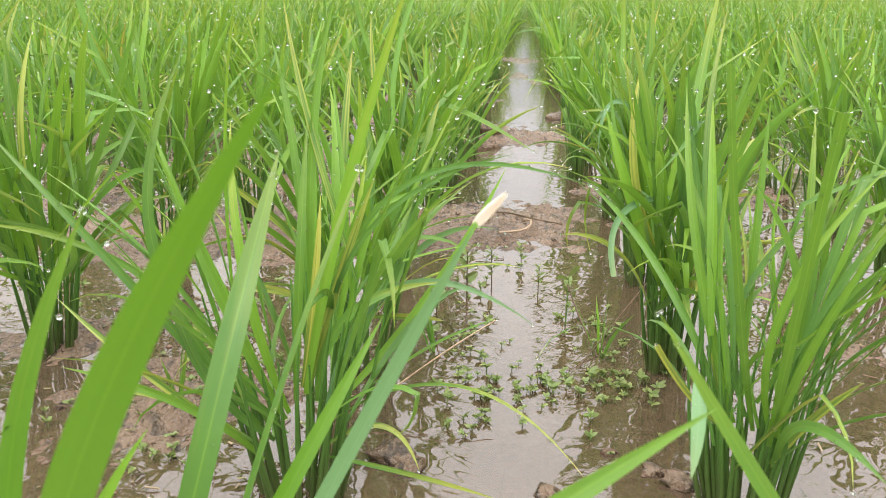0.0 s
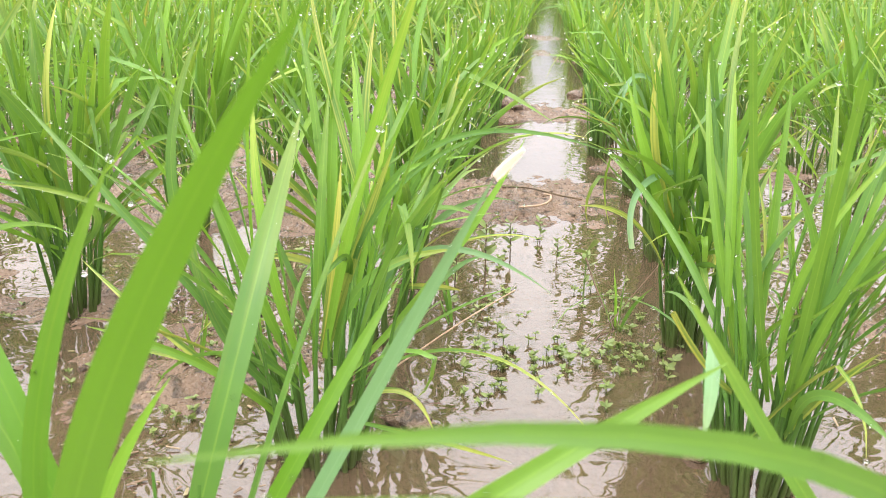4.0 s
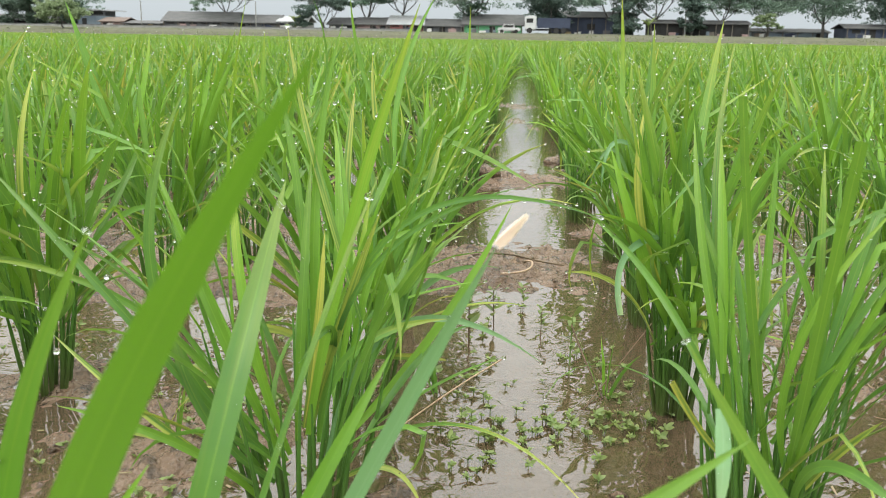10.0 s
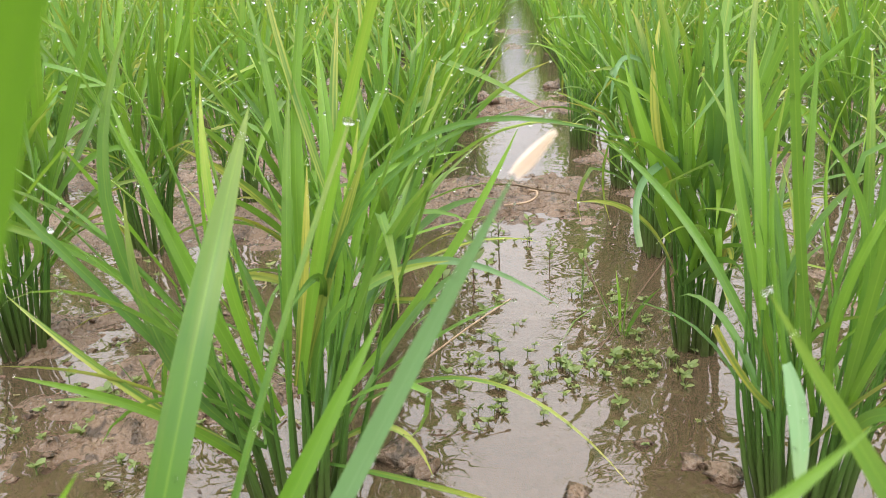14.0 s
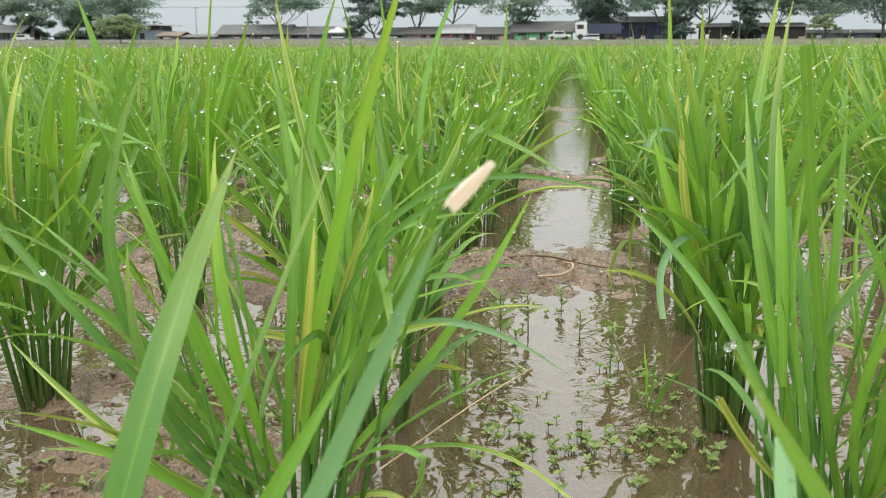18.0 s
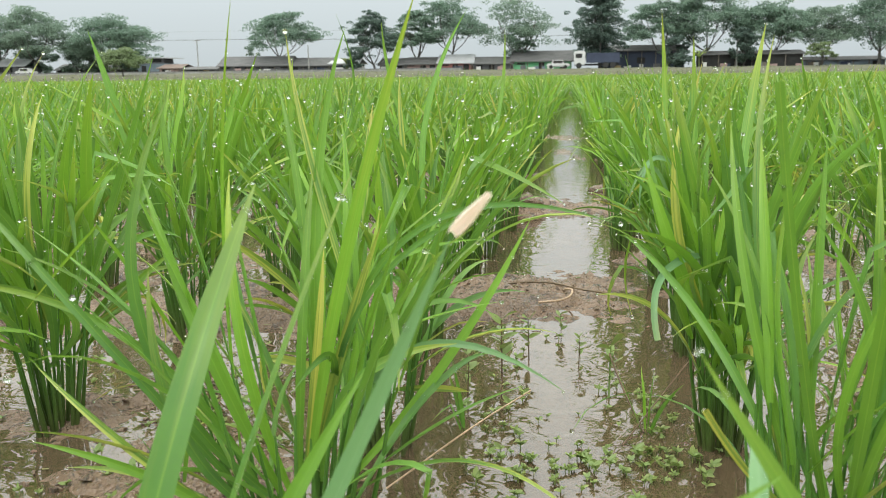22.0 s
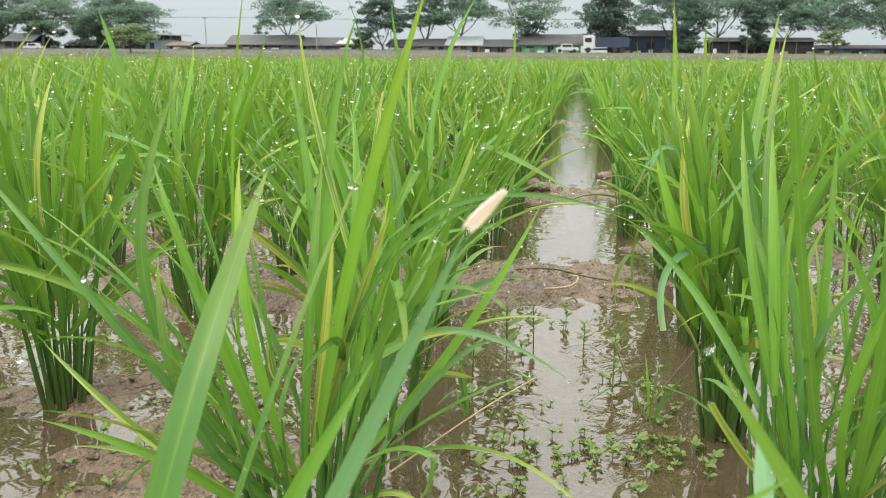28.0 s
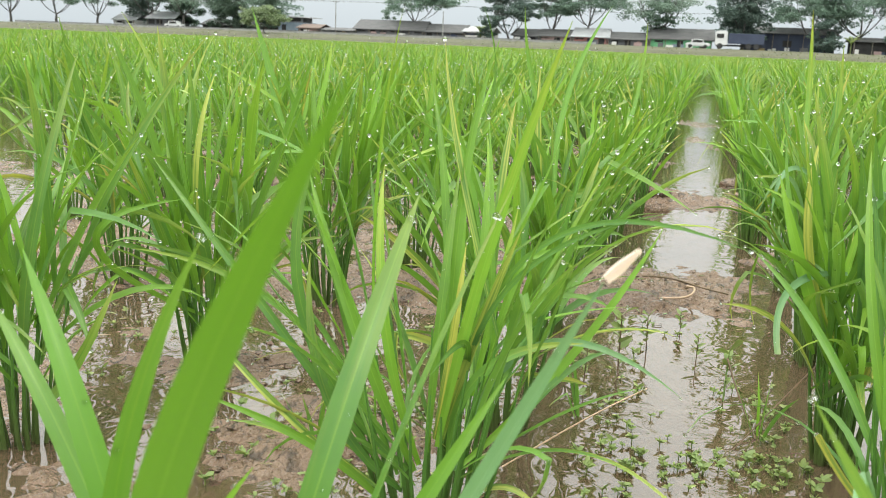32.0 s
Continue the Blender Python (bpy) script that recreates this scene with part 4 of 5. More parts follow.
long_blade((-1, 0), (-0.160, 0.550, 0.060), (-0.199, 0.528, 0.172), (-0.240, 0.554, 0.257), 0.0072)
long_blade((-1, 0), (-0.160, 0.560, 0.060), (-0.188, 0.556, 0.179), (-0.201, 0.591, 0.257), 0.0068)
long_blade((-1, 0), (-0.165, 0.540, 0.050), (-0.206, 0.501, 0.136), (-0.218, 0.510, 0.212), 0.0064)
long_blade((-1, 0), (-0.175, 0.540, 0.040), (-0.252, 0.509, 0.121), (-0.298, 0.522, 0.152), 0.0048, mat=M_YELLOW, label="drying brown-yellow blade")
long_blade((-1, 0), (-0.170, 0.530, 0.040), (-0.206, 0.493, 0.095), (-0.273, 0.476, 0.125), 0.0056)
long_blade((-1, 0), (-0.130, 0.550, 0.060), (-0.045, 0.524, 0.104), (0.036, 0.455, 0.082), 0.0022, mat=M_YELLOW, label="thin arched yellow blade")
long_blade((-1, 0), (-0.130, 0.540, 0.040), (-0.082, 0.505, 0.053), (-0.013, 0.450, 0.070), 0.0032, mat=M_YELLOW, label="low yellow blade", drops=((0.6, 0.5, 0.001),))
long_blade((-1, 0), (-0.135, 0.550, 0.040), (-0.088, 0.552, 0.056), (-0.067, 0.541, 0.032), 0.0040, mat=M_YELLOW, label="short yellow blade")
long_blade((-1, 0), (-0.135, 0.560, 0.060), (-0.070, 0.555, 0.161), (0.005, 0.550, 0.137), 0.0050, mat=M_PALE, label="pale arched blade", drops=((0.35, 0.6, 0.0013),))
long_blade((-1, 0), (-0.140, 0.560, 0.070), (-0.102, 0.546, 0.149), (-0.055, 0.547, 0.164), 0.0068)
long_blade((-1, 0), (-0.140, 0.560, 0.090), (-0.127, 0.524, 0.161), (-0.136, 0.496, 0.150), 0.0048)
long_blade((-1, 0), (-0.135, 0.560, 0.060), (-0.077, 0.585, 0.126), (-0.017, 0.617, 0.225), 0.0060)
long_blade((-1, 0), (-0.175, 0.560, 0.050), (-0.293, 0.515, 0.195), (-0.343, 0.510, 0.202), 0.0048)
long_blade((-1, 0), (-0.190, 0.560, 0.060), (-0.191, 0.563, 0.301), (-0.169, 0.527, 0.357), 0.0022)
long_blade((-1, 0), (-0.140, 0.560, 0.100), (-0.053, 0.516, 0.243), (0.030, 0.474, 0.245), 0.0037, name="rice_leaf", drops=((0.8, 0.5, 0.001), (1.0, 0, 0.0012)))
long_blade((-1, 0), (-0.135, 0.565, 0.090), (-0.072, 0.521, 0.226), (-0.012, 0.505, 0.255), 0.0035, name="outer_leaf")
long_blade((-1, 1), (-0.145, 0.770, 0.080), (-0.102, 0.785, 0.179), (-0.067, 0.787, 0.226), 0.0085)
long_blade((-1, 1), (-0.140, 0.780, 0.050), (-0.102, 0.751, 0.063), (-0.066, 0.707, 0.077), 0.0055, mat=M_YELLOW, label="flat yellow blade")
long_blade((-1, -1), (-0.175, 0.295, 0.050), (-0.206, 0.280, 0.212), (-0.248, 0.308, 0.253), 0.0105, mat=M_FRESH)
long_blade((-1, -1), (-0.180, 0.305, 0.050), (-0.233, 0.295, 0.202), (-0.273, 0.314, 0.232), 0.009)
long_blade((-2, 0), (-0.500, 0.600, 0.050), (-0.384, 0.525, 0.139), (-0.377, 0.541, 0.170), 0.008)
long_blade((-2, 0), (-0.510, 0.600, 0.050), (-0.434, 0.537, 0.223), (-0.429, 0.579, 0.323), 0.008)
long_blade((-2, 1), (-0.450, 0.780, 0.060), (-0.446, 0.705, 0.222), (-0.477, 0.665, 0.271), 0.0095, drops=((0.6, 0.5, 0.0012),))
long_blade((-2, 1), (-0.450, 0.770, 0.070), (-0.439, 0.630, 0.195), (-0.407, 0.678, 0.203), 0.006)
long_blade((-2, 1), (-0.455, 0.780, 0.060), (-0.382, 0.637, 0.167), (-0.409, 0.598, 0.183), 0.006)
long_blade((-1, 3), (-0.155, 1.420, 0.100), (-0.280, 1.482, 0.328), (-0.288, 1.477, 0.401), 0.008)
long_blade((-1, 2), (-0.150, 1.080, 0.100), (-0.144, 1.150, 0.338), (-0.118, 1.170, 0.392), 0.007)
long_blade((1, 3), (0.145, 1.405, 0.100), (0.153, 1.552, 0.340), (0.147, 1.550, 0.412), 0.009)
long_blade((1, 1), (0.140, 0.810, 0.100), (0.166, 0.894, 0.299), (0.177, 0.912, 0.355), 0.01)
long_blade((1, 2), (0.150, 1.080, 0.100), (0.148, 1.151, 0.314), (0.146, 1.150, 0.355), 0.008)
long_blade((-2, 3), (-0.400, 1.300, 0.100), (-0.382, 1.301, 0.293), (-0.379, 1.302, 0.339), 0.01)
long_blade((-1, 3), (-0.155, 1.420, 0.100), (-0.100, 1.556, 0.348), (-0.100, 1.554, 0.388), 0.007)
long_blade((-2, 2), (-0.450, 1.075, 0.100), (-0.274, 1.227, 0.317), (-0.293, 1.220, 0.392), 0.004)
long_blade((-2, 1), (-0.455, 0.785, 0.100), (-0.449, 0.777, 0.266), (-0.450, 0.801, 0.301), 0.006, mat=M_YELLOW, label="yellow tip blade")


# ---- weeds, clods and straw in the open lane ----
def small_weed(rng, leaves, size, tall):
    weed = tagged(new("water_weed"), "small green water weed with oval leaves in shallow water", "weed", "weeds in the open lane")
    h = tall
    top = np.array([[rng.uniform(-0.15, 0.15) * h, rng.uniform(-0.15, 0.15) * h, h]])
    tv, tq = tubes(np.array([[0, 0, -0.008]]), top, np.array([0.0011]), np.array([0.0007]), 4, 5)
    part("stalk", mesh_arrays("stalk", tv, tq, M_STALK if rng.uniform() < 0.3 else M_WEED, np.zeros((tv.size // 3, 2))), weed)
    for i in range(leaves):
        t = 1.0 - 0.75 * (i / leaves) ** 1.2 if h > 0.02 else rng.uniform(0.7, 1.0)
        base = np.array([top[0] * t])
        az = np.array([i * 2.4 + rng.uniform(-0.3, 0.3)])
        L = np.array([size * rng.uniform(0.7, 1.15)])
        v, uv, _, _ = blades(rng, base, az, L, np.array([rng.uniform(0.8, 1.35)]), np.array([rng.uniform(0, 0.5)]), L * 0.48, 5, 3, 0.2)
        v[..., 2] = np.maximum(v[..., 2], 0.0012)
        part("leaf", mesh_arrays("leaf", v, grid_quads(1, 6, 3), M_WEED, uv), weed)
    return weed


weed_set = [small_weed(np.random.default_rng(300 + i), 5 + i % 3, 0.0105 + 0.0015 * (i % 3), 0.004 + 0.003 * (i % 3)) for i in range(6)]
wr = np.random.default_rng(41)
spots = []
for cx, cy, sx, sy, n in ((0.02, 0.755, 0.055, 0.035, 34), (0.085, 0.76, 0.035, 0.03, 18), (-0.05, 0.77, 0.03, 0.05, 14), (-0.04, 0.68, 0.03, 0.03, 6), (0.0, 0.88, 0.08, 0.06, 14), (0.09, 0.90, 0.03, 0.05, 9), (-0.05, 1.05, 0.06, 0.06, 9),
                         (-0.27, 0.62, 0.05, 0.06, 12), (-0.30, 0.90, 0.06, 0.10, 12), (-0.34, 0.76, 0.04, 0.06, 9), (-0.55, 0.75, 0.05, 0.08, 8), (0.36, 0.86, 0.06, 0.08, 6), (0.09, 0.655, 0.03, 0.02, 3),
                         (-0.265, 0.74, 0.05, 0.06, 20), (-0.34, 0.67, 0.05, 0.05, 12), (-0.38, 0.93, 0.07, 0.06, 9), (-0.62, 0.92, 0.06, 0.08, 7), (0.12, 0.80, 0.02, 0.06, 5)):
    for _ in range(int(n * 1.5)):
        spots.append((cx + wr.normal(0, sx * 0.7), cy + wr.normal(0, sy * 0.7)))
for i, (x, y) in enumerate(spots):
    m = pose(x, y, 0.0, 0, 0, wr.uniform(0, 360)) @ Matrix.Diagonal((*[wr.uniform(0.38, 0.74)] * 3, 1))
    s = weed_set[i % 6]
    if i < 6:
        s.matrix_basis = m
    else:
        c = copy_thing(s, m)
        c.scale = m.to_scale()

# taller seedlings standing in the pool
tall_set = [small_weed(np.random.default_rng(330 + i), 9, 0.019, 0.050 + 0.008 * i) for i in range(2)]
for ob, (x, y) in zip(tall_set, ((0.048, 0.915), (-0.062, 0.985))):
    ob.matrix_basis = pose(x, y, 0, 0, 0, 40)
    tagged(ob, "upright green weed seedling standing in the pool", "weed")
for x, y, k in ((-0.035, 1.03, 0.8), (0.0, 1.12, 0.5), (-0.09, 0.90, 0.8), (0.02, 1.02, 0.55)):
    c = copy_thing(tall_set[1], pose(x, y, 0, 0, 0, x * 3000))
    c.scale = (k, k, k)


def grass_seedling(x, y, blades_n, tall, seed):
    rng = np.random.default_rng(seed)
    ob = tagged(new("grass_seedling"), "thin bright grass seedling standing in the pool", "grass")
    az = rng.uniform(0, 6.28, blades_n)
    b = np.stack([0.003 * np.cos(az), 0.003 * np.sin(az), np.full(blades_n, -0.006)], -1)
    v, uv, _, _ = blades(rng, b, az, rng.uniform(0.7, 1.0, blades_n) * tall, rng.uniform(0.05, 0.5, blades_n), rng.uniform(0, 0.3, blades_n), np.full(blades_n, 0.0035), 7, 3, 0.3)
    for i in range(blades_n):
        part("blade", mesh_arrays("blade", v[i], grid_quads(1, 8, 3), M_LEAF, uv[i]), ob)
    ob.matrix_basis = pose(x, y, 0)


grass_seedling(0.078, 0.835, 4, 0.095, 5)
grass_seedling(-0.082, 0.82, 3, 0.07, 6)
grass_seedling(-0.29, 0.68, 4, 0.08, 7)


def mud_clod(x, y, size, seed):
    bm = bmesh.new()
    bmesh.ops.create_icosphere(bm, subdivisions=2, radius=size)
    for v in bm.verts:
        k = noise.fractal(v.co * (2.4 / size) + Vector((seed * 7.1, 0, 0)), 0.8, 2.1, 4)
        v.co *= 1 + 0.95 * k
        v.co.z *= 0.45
    ob = new("mud_clod", from_bm("mud_clod", bm, M_MUD, True))
    ob.matrix_basis = pose(x, y, max(0.0, float(mud_height(np.array([x]), np.array([y]))[0])) + size * 0.05, 0, 0, seed * 50)
    tagged(ob, "lump of dark wet mud in the shallow water", "mud lump")


cr = np.random.default_rng(12)
for x, y, s in ((-0.095, 0.615, 0.016), (-0.08, 0.60, 0.011), (0.115, 0.60, 0.013), (0.10, 0.615, 0.008), (0.02, 0.575, 0.007), (-0.09, 2.15, 0.03), (0.085, 2.54, 0.025), (0.07, 0.64, 0.006)):
    mud_clod(x, y, s, len(bpy.data.objects) % 97)
placed = 0
while placed < 80:
    x, y = cr.normal(-0.03, 0.09), cr.normal(1.29, 0.08)
    if mud_height(np.array([x]), np.array([y]))[0] > 0.0:
        mud_clod(x, y, cr.uniform(0.0015, 0.0042), placed)
        placed += 1


placed = 0
while placed < 90:
    x, y = cr.uniform(-0.45, -0.17), cr.uniform(0.40, 0.95)
    if mud_height(np.array([x]), np.array([y]))[0] > -0.006:
        mud_clod(x, y, cr.uniform(0.002, 0.005), placed + 5)
        placed += 1


def litter_material():
    m, n, out, nt = node_mat("sodden_plant_litter")
    col = n("ValToRGB", ramp=[(0.0, (0.05, 0.032, 0.02)), (0.45, (0.16, 0.10, 0.06)), (0.75, (0.30, 0.23, 0.13)), (1.0, (0.14, 0.22, 0.06))], ins={0: n("NewGeometry").outputs["Random Per Island"]}).outputs[0]
    nt.links.new(n("BsdfPrincipled", ins={"Base Color": col, "Roughness": 0.35}).outputs[0], out.inputs[0])
    return m


lr = np.random.default_rng(77)
ln_ = 3600
lx, ly = np.where(lr.uniform(0, 1, ln_) < 0.62, lr.uniform(-1.05, -0.14, ln_), np.where(lr.uniform(0, 1, ln_) < 0.55, lr.normal(-0.04, 0.08, ln_), lr.uniform(0.06, 0.6, ln_))), 0.42 + 1.7 * lr.uniform(0, 1, ln_) ** 1.3
keep_l = (value_noise(lx * 9, ly * 9, 55) + lr.uniform(-0.2, 0.2, ln_) > 0.5) & ~((np.abs(lx - 0.02) < 0.14) & (ly < 1.1)) & ~((np.abs(lx - 0.03) < 0.12) & (ly > 1.48))
lx, ly = lx[keep_l], ly[keep_l]
lz = np.maximum(mud_height(lx, ly), 0.0) + 0.0012
la, ll, lw = lr.uniform(0, 6.283, len(lx)), 0.0012 + 0.006 * lr.uniform(0, 1, len(lx)) ** 2, lr.uniform(0.0004, 0.0014, len(lx))
ca, sa, tip = np.cos(la), np.sin(la), lr.uniform(-0.0005, 0.002, len(lx))
corner = [np.stack([lx + ca * ll * u - sa * lw * w, ly + sa * ll * u + ca * lw * w, lz + tip * (u + 1) * 0.5 + h], -1) for h in (0, 0.0006) for u, w in ((-1, -0.6), (1, -1), (0.8, 1), (-1, 0.7))]
box_q = np.array([(4, 5, 6, 7), (0, 1, 5, 4), (1, 2, 6, 5), (2, 3, 7, 6), (3, 0, 4, 7)])
litter = new("plant_litter", mesh_arrays("plant_litter", np.stack(corner, 1), (box_q[None] + 8 * np.arange(len(lx))[:, None, None]), litter_material(), None, False))
tagged(litter, "sodden brown scraps of leaf and straw on the mud", "litter", kind="stuff")


def bent_stalk(name, pts, r, mat, label, cat):
    cu = bpy.data.curves.new(name, "CURVE")
    cu.dimensions, cu.bevel_depth, cu.bevel_resolution = "3D", r, 1
    sp = cu.splines.new("BEZIER")
    sp.bezier_points.add(len(pts) - 1)
    for b, p in zip(sp.bezier_points, pts):
        b.co = p
        b.handle_left_type = b.handle_right_type = "AUTO"
    cu.materials.append(mat)
    return tagged(new(name, cu), label, cat)


bent_stalk("straw", [(0.003, 1.315, 0.014), (0.013, 1.29, 0.018), (0.003, 1.255, 0.014), (-0.032, 1.24, 0.012)], 0.0016, M_STRAW, "curled pale straw lying on the mud", "straw")
bent_stalk("straw", [(-0.10, 1.33, 0.014), (-0.03, 1.345, 0.016), (0.03, 1.315, 0.013), (0.06, 1.31, 0.01)], 0.0013, M_STALK, "dark straw lying on the mud", "straw")
bent_stalk("stalk", [(0.055, 0.80, 0.0), (0.10, 0.87, 0.03), (0.13, 0.915, 0.05)], 0.0007, M_STALK, "thin dark stalk leaning over the pool", "stalk")
bent_stalk("stalk", [(-0.125, 0.672, 0.012), (-0.06, 0.728, 0.045), (-0.022, 0.762, 0.06)], 0.0007, M_STRAW, "thin dry stalk leaning low over the pool", "stalk")
bent_stalk("stalk", [(0.075, 0.83, 0.0), (0.058, 0.87, 0.028), (0.047, 0.90, 0.05)], 0.0011, M_STALK, "thin stalk standing in the pool", "stalk")

# ---- far bank, houses, vehicles, poles and trees ----
bx, by = np.linspace(-170, 130, 240), np.array([124.0, 126, 128, 131, 136, 142, 150, 160, 175, 200, 300, 700])
BX, BY = np.meshgrid(bx, by)
bank_up = np.interp(BY, (124, 128, 136, 150, 160, 1000), (-0.1, 0.75, 0.95, 1.38, 1.44, 1.44))
BZ = bank_up + np.where(BY > 125, 0.16, 0) * (value_noise(BX * 0.6, BY * 0.4, 21) - 0.5)
BX = BX * np.where(BY > 200, 4, 1)
bank = new("field_bank", mesh_arrays("field_bank", np.stack([BX, BY, BZ], -1), grid_quads(1, len(by), len(bx)), M_BANK))
tagged(bank, "low dry grassy bank at the far end of the field", "bank", kind="structure")
GROUND_Y = 1.42
gr = np.random.default_rng(5)
gn = 9000
tx, ty = gr.uniform(-150, 110, gn), gr.choice((124.5, 126.0, 127.5, 131.0, 138.0, 147.0), gn) + gr.normal(0, 0.8, gn)
tz = np.interp(ty, (124, 128, 136, 150, 160), (-0.1, 0.75, 0.95, 1.38, 1.44))
keep_g = value_noise(tx * 0.25, ty * 0.1, 33) + gr.uniform(-0.25, 0.25, gn) > 0.45
gb = np.stack([tx, ty, tz - 0.05], -1)[keep_g]
gk = len(gb)
gv, guv, _, _ = blades(gr, gb, gr.uniform(0, 6.28, gk), gr.uniform(0.10, 0.32, gk), gr.uniform(0.05, 0.9, gk), gr.uniform(0, 0.8, gk), gr.uniform(0.06, 0.16, gk), 2, 2, 0)
tagged(new("bank_grass", mesh_arrays("bank_grass", gv, grid_quads(gk, 3, 2), M_BANK_GRASS, guv)), "rough dull green grass along the far bank", "grass", kind="stuff")


def box_bm(bm, x0, x1, y0, y1, z0, z1):
    vs = [bm.verts.new(p) for p in ((x0, y0, z0), (x1, y0, z0), (x1, y1, z0), (x0, y1, z0), (x0, y0, z1), (x1, y0, z1), (x1, y1, z1), (x0, y1, z1))]
    for f in ((0, 1, 5, 4), (1, 2, 6, 5), (2, 3, 7, 6), (3, 0, 4, 7), (4, 5, 6, 7), (3, 2, 1, 0)):
        bm.faces.new([vs[i] for i in f])


def box_mesh(name, dims, mat):
    bm = bmesh.new()
    box_bm(bm, *dims)
    return from_bm(name, bm, mat)


def house(x0, x1, wall_top, ridge, wall_mat, roof_mat, label, openings=3, y=160.0, deep=6.0, band=None, clutter=True):
    ob = tagged(new("house"), label, "house")
    ob.matrix_basis = pose((x0 + x1) / 2, y, GROUND_Y - 0.1)
    w = (x1 - x0) / 2
    part("wall", box_mesh("wall", (-w, w, 0, deep, -0.3, wall_top), wall_mat), ob)
    bm = bmesh.new()
    e, t = 0.5, 0.12
    a = [(-w - e, -e, wall_top - 0.05), (w + e, -e, wall_top - 0.05), (w + e * 0.6, deep / 2, ridge), (-w - e * 0.6, deep / 2, ridge), (w + e, deep + e, wall_top - 0.05), (-w - e, deep + e, wall_top - 0.05)]
    vs = [bm.verts.new(p) for p in a] + [bm.verts.new((p[0], p[1], p[2] + t)) for p in a]
    for q in ((6, 7, 8, 9), (9, 8, 10, 11), (0, 3, 2, 1), (3, 5, 4, 2), (0, 1, 7, 6), (5, 11, 10, 4)):
        bm.faces.new([vs[i] for i in q])
    for q in ((0, 6, 9, 3), (3, 9, 11, 5), (1, 2, 8, 7), (2, 4, 10, 8)):
        bm.faces.new([vs[i] for i in q])
    part("roof", from_bm("roof", bm, roof_mat), ob)
    if band:
        part("wall_band", box_mesh("wall_band", (-w, w, -0.03, -0.004, 0.9, wall_top - 0.25), band), ob)
    r = random.Random(int(x0 * 10))
    posts = max(2, int(2 * w / 2.4))
    for i in range(posts + 1):
        c = -w + 0.1 + i * (2 * w - 0.2) / posts
        part("post", box_mesh("post", (c - 0.06, c + 0.06, -0.42, -0.30, -0.3, wall_top - 0.03), M_POST), ob)
    if clutter:
        for i in range(int(w)):
            c, k, up = r.uniform(-w + 0.5, w - 0.5), r.uniform(0.25, 0.7), r.uniform(0.35, 0.95)
            part("stall_front", box_mesh("stall_front", (c - k, c + k, -0.28 - 0.02 * i, -0.09 - 0.002 * i, -0.3, up), r.choice(CLUTTER)), ob)
    for i in range(openings):
        c = -w + (i + 0.5) * 2 * w / openings + r.uniform(-0.3, 0.3)
        if r.random() < 0.5:
            part("door", box_mesh("door", (c - 0.5, c + 0.5, -0.07, -0.035, -0.1, min(2.0, wall_top - 0.15)), M_DARK), ob)
        else:
            part("window", box_mesh("window", (c - 0.7, c + 0.7, -0.07, -0.035, 0.9, min(1.9, wall_top - 0.2)), M_DARK), ob)
    return ob


CLUTTER = (M_WALL_BG, M_WALL_WH, M_WALL_PK, M_WALL_BL, M_CLOTH_O, M_WALL_DK, M_POST)
house(-75.2, -71.2, 1.1, 1.8, M_WALL_PK, M_ROOF_R, "small faded pink house with a brown roof", 2)


def slab_house(x0, x1, y):
    """A low blue-grey block with a small dark room on top, under a thin slab roof that sticks out."""
    ob = tagged(new("house"), "blue-grey house with a dark upper room and slab roof", "house")
    ob.matrix_basis = pose(x0, y, GROUND_Y - 0.1)
    w = x1 - x0
    part("wall", box_mesh("wall", (0, w, 0, 5.0, -0.3, 2.1), M_WALL_BG), ob)
    part("upper_room", box_mesh("upper_room", (w * 0.35, w * 0.86, 0.4, 4.6, 2.104, 3.1), M_WALL_DK), ob)
    part("window", box_mesh("window", (w * 0.42, w * 0.78, 0.36, 0.395, 2.35, 2.95), M_DARK), ob)
    part("door", box_mesh("door", (0.8, 1.7, -0.04, -0.004, -0.2, 1.7), M_DARK), ob)
    bm = bmesh.new()
    box_bm(bm, w * 0.22, w * 1.18, -0.5, 5.2, 3.104, 3.3)
    for v in bm.verts:
        v.co.z += 0.18 * (1 - ((v.co.x - w * 0.6) / (w * 0.6)) ** 2) if v.co.x < w else -0.12
    part("roof", from_bm("roof", bm, M_ROOF_W), ob)


slab_house(-81.5, -75.5, 164)
house(-70.6, -64.2, 0.85, 1.3, M_WALL_DK, M_ROOF, "low dark sheds along the road", 4)
house(-63.6, -50.4, 1.3, 3.0, M_WALL_DK, M_ROOF, "long low building with a grey roof", 6)
house(-50.2, -42.8, 1.2, 2.6, M_WALL_DK, M_ROOF, "low dark building with a grey sheet roof", 4)
house(-42.6, -37.8, 1.5, 2.4, M_WALL_WH, M_ROOF_W, "white building with a blue front", 1, band=M_WALL_BL)
house(-33.6, -29.0, 1.1, 2.3, M_WALL_DK, M_ROOF, "small dark house with a grey roof", 2)
house(-28.8, -23.2, 1.2, 2.4, M_WALL_PK, M_ROOF, "low pink-brown house with a grey roof", 3)
house(-23.0, -17.2, 1.3, 2.8, M_WALL_RD, M_ROOF_W, "red-fronted shop with a white roof", 3)
house(-17.0, -10.2, 1.1, 2.3, M_WALL_DK, M_ROOF, "dark low shop with a grey roof", 3)
house(-10.0, 0.2, 1.4, 3.2, M_WALL_GR, M_ROOF, "long green-fronted building with a grey roof", 3)
house(5.0, 19.6, 3.0, 4.0, M_WALL_BL, M_ROOF, "tall dark blue tarpaulin-walled store", 3, 163)
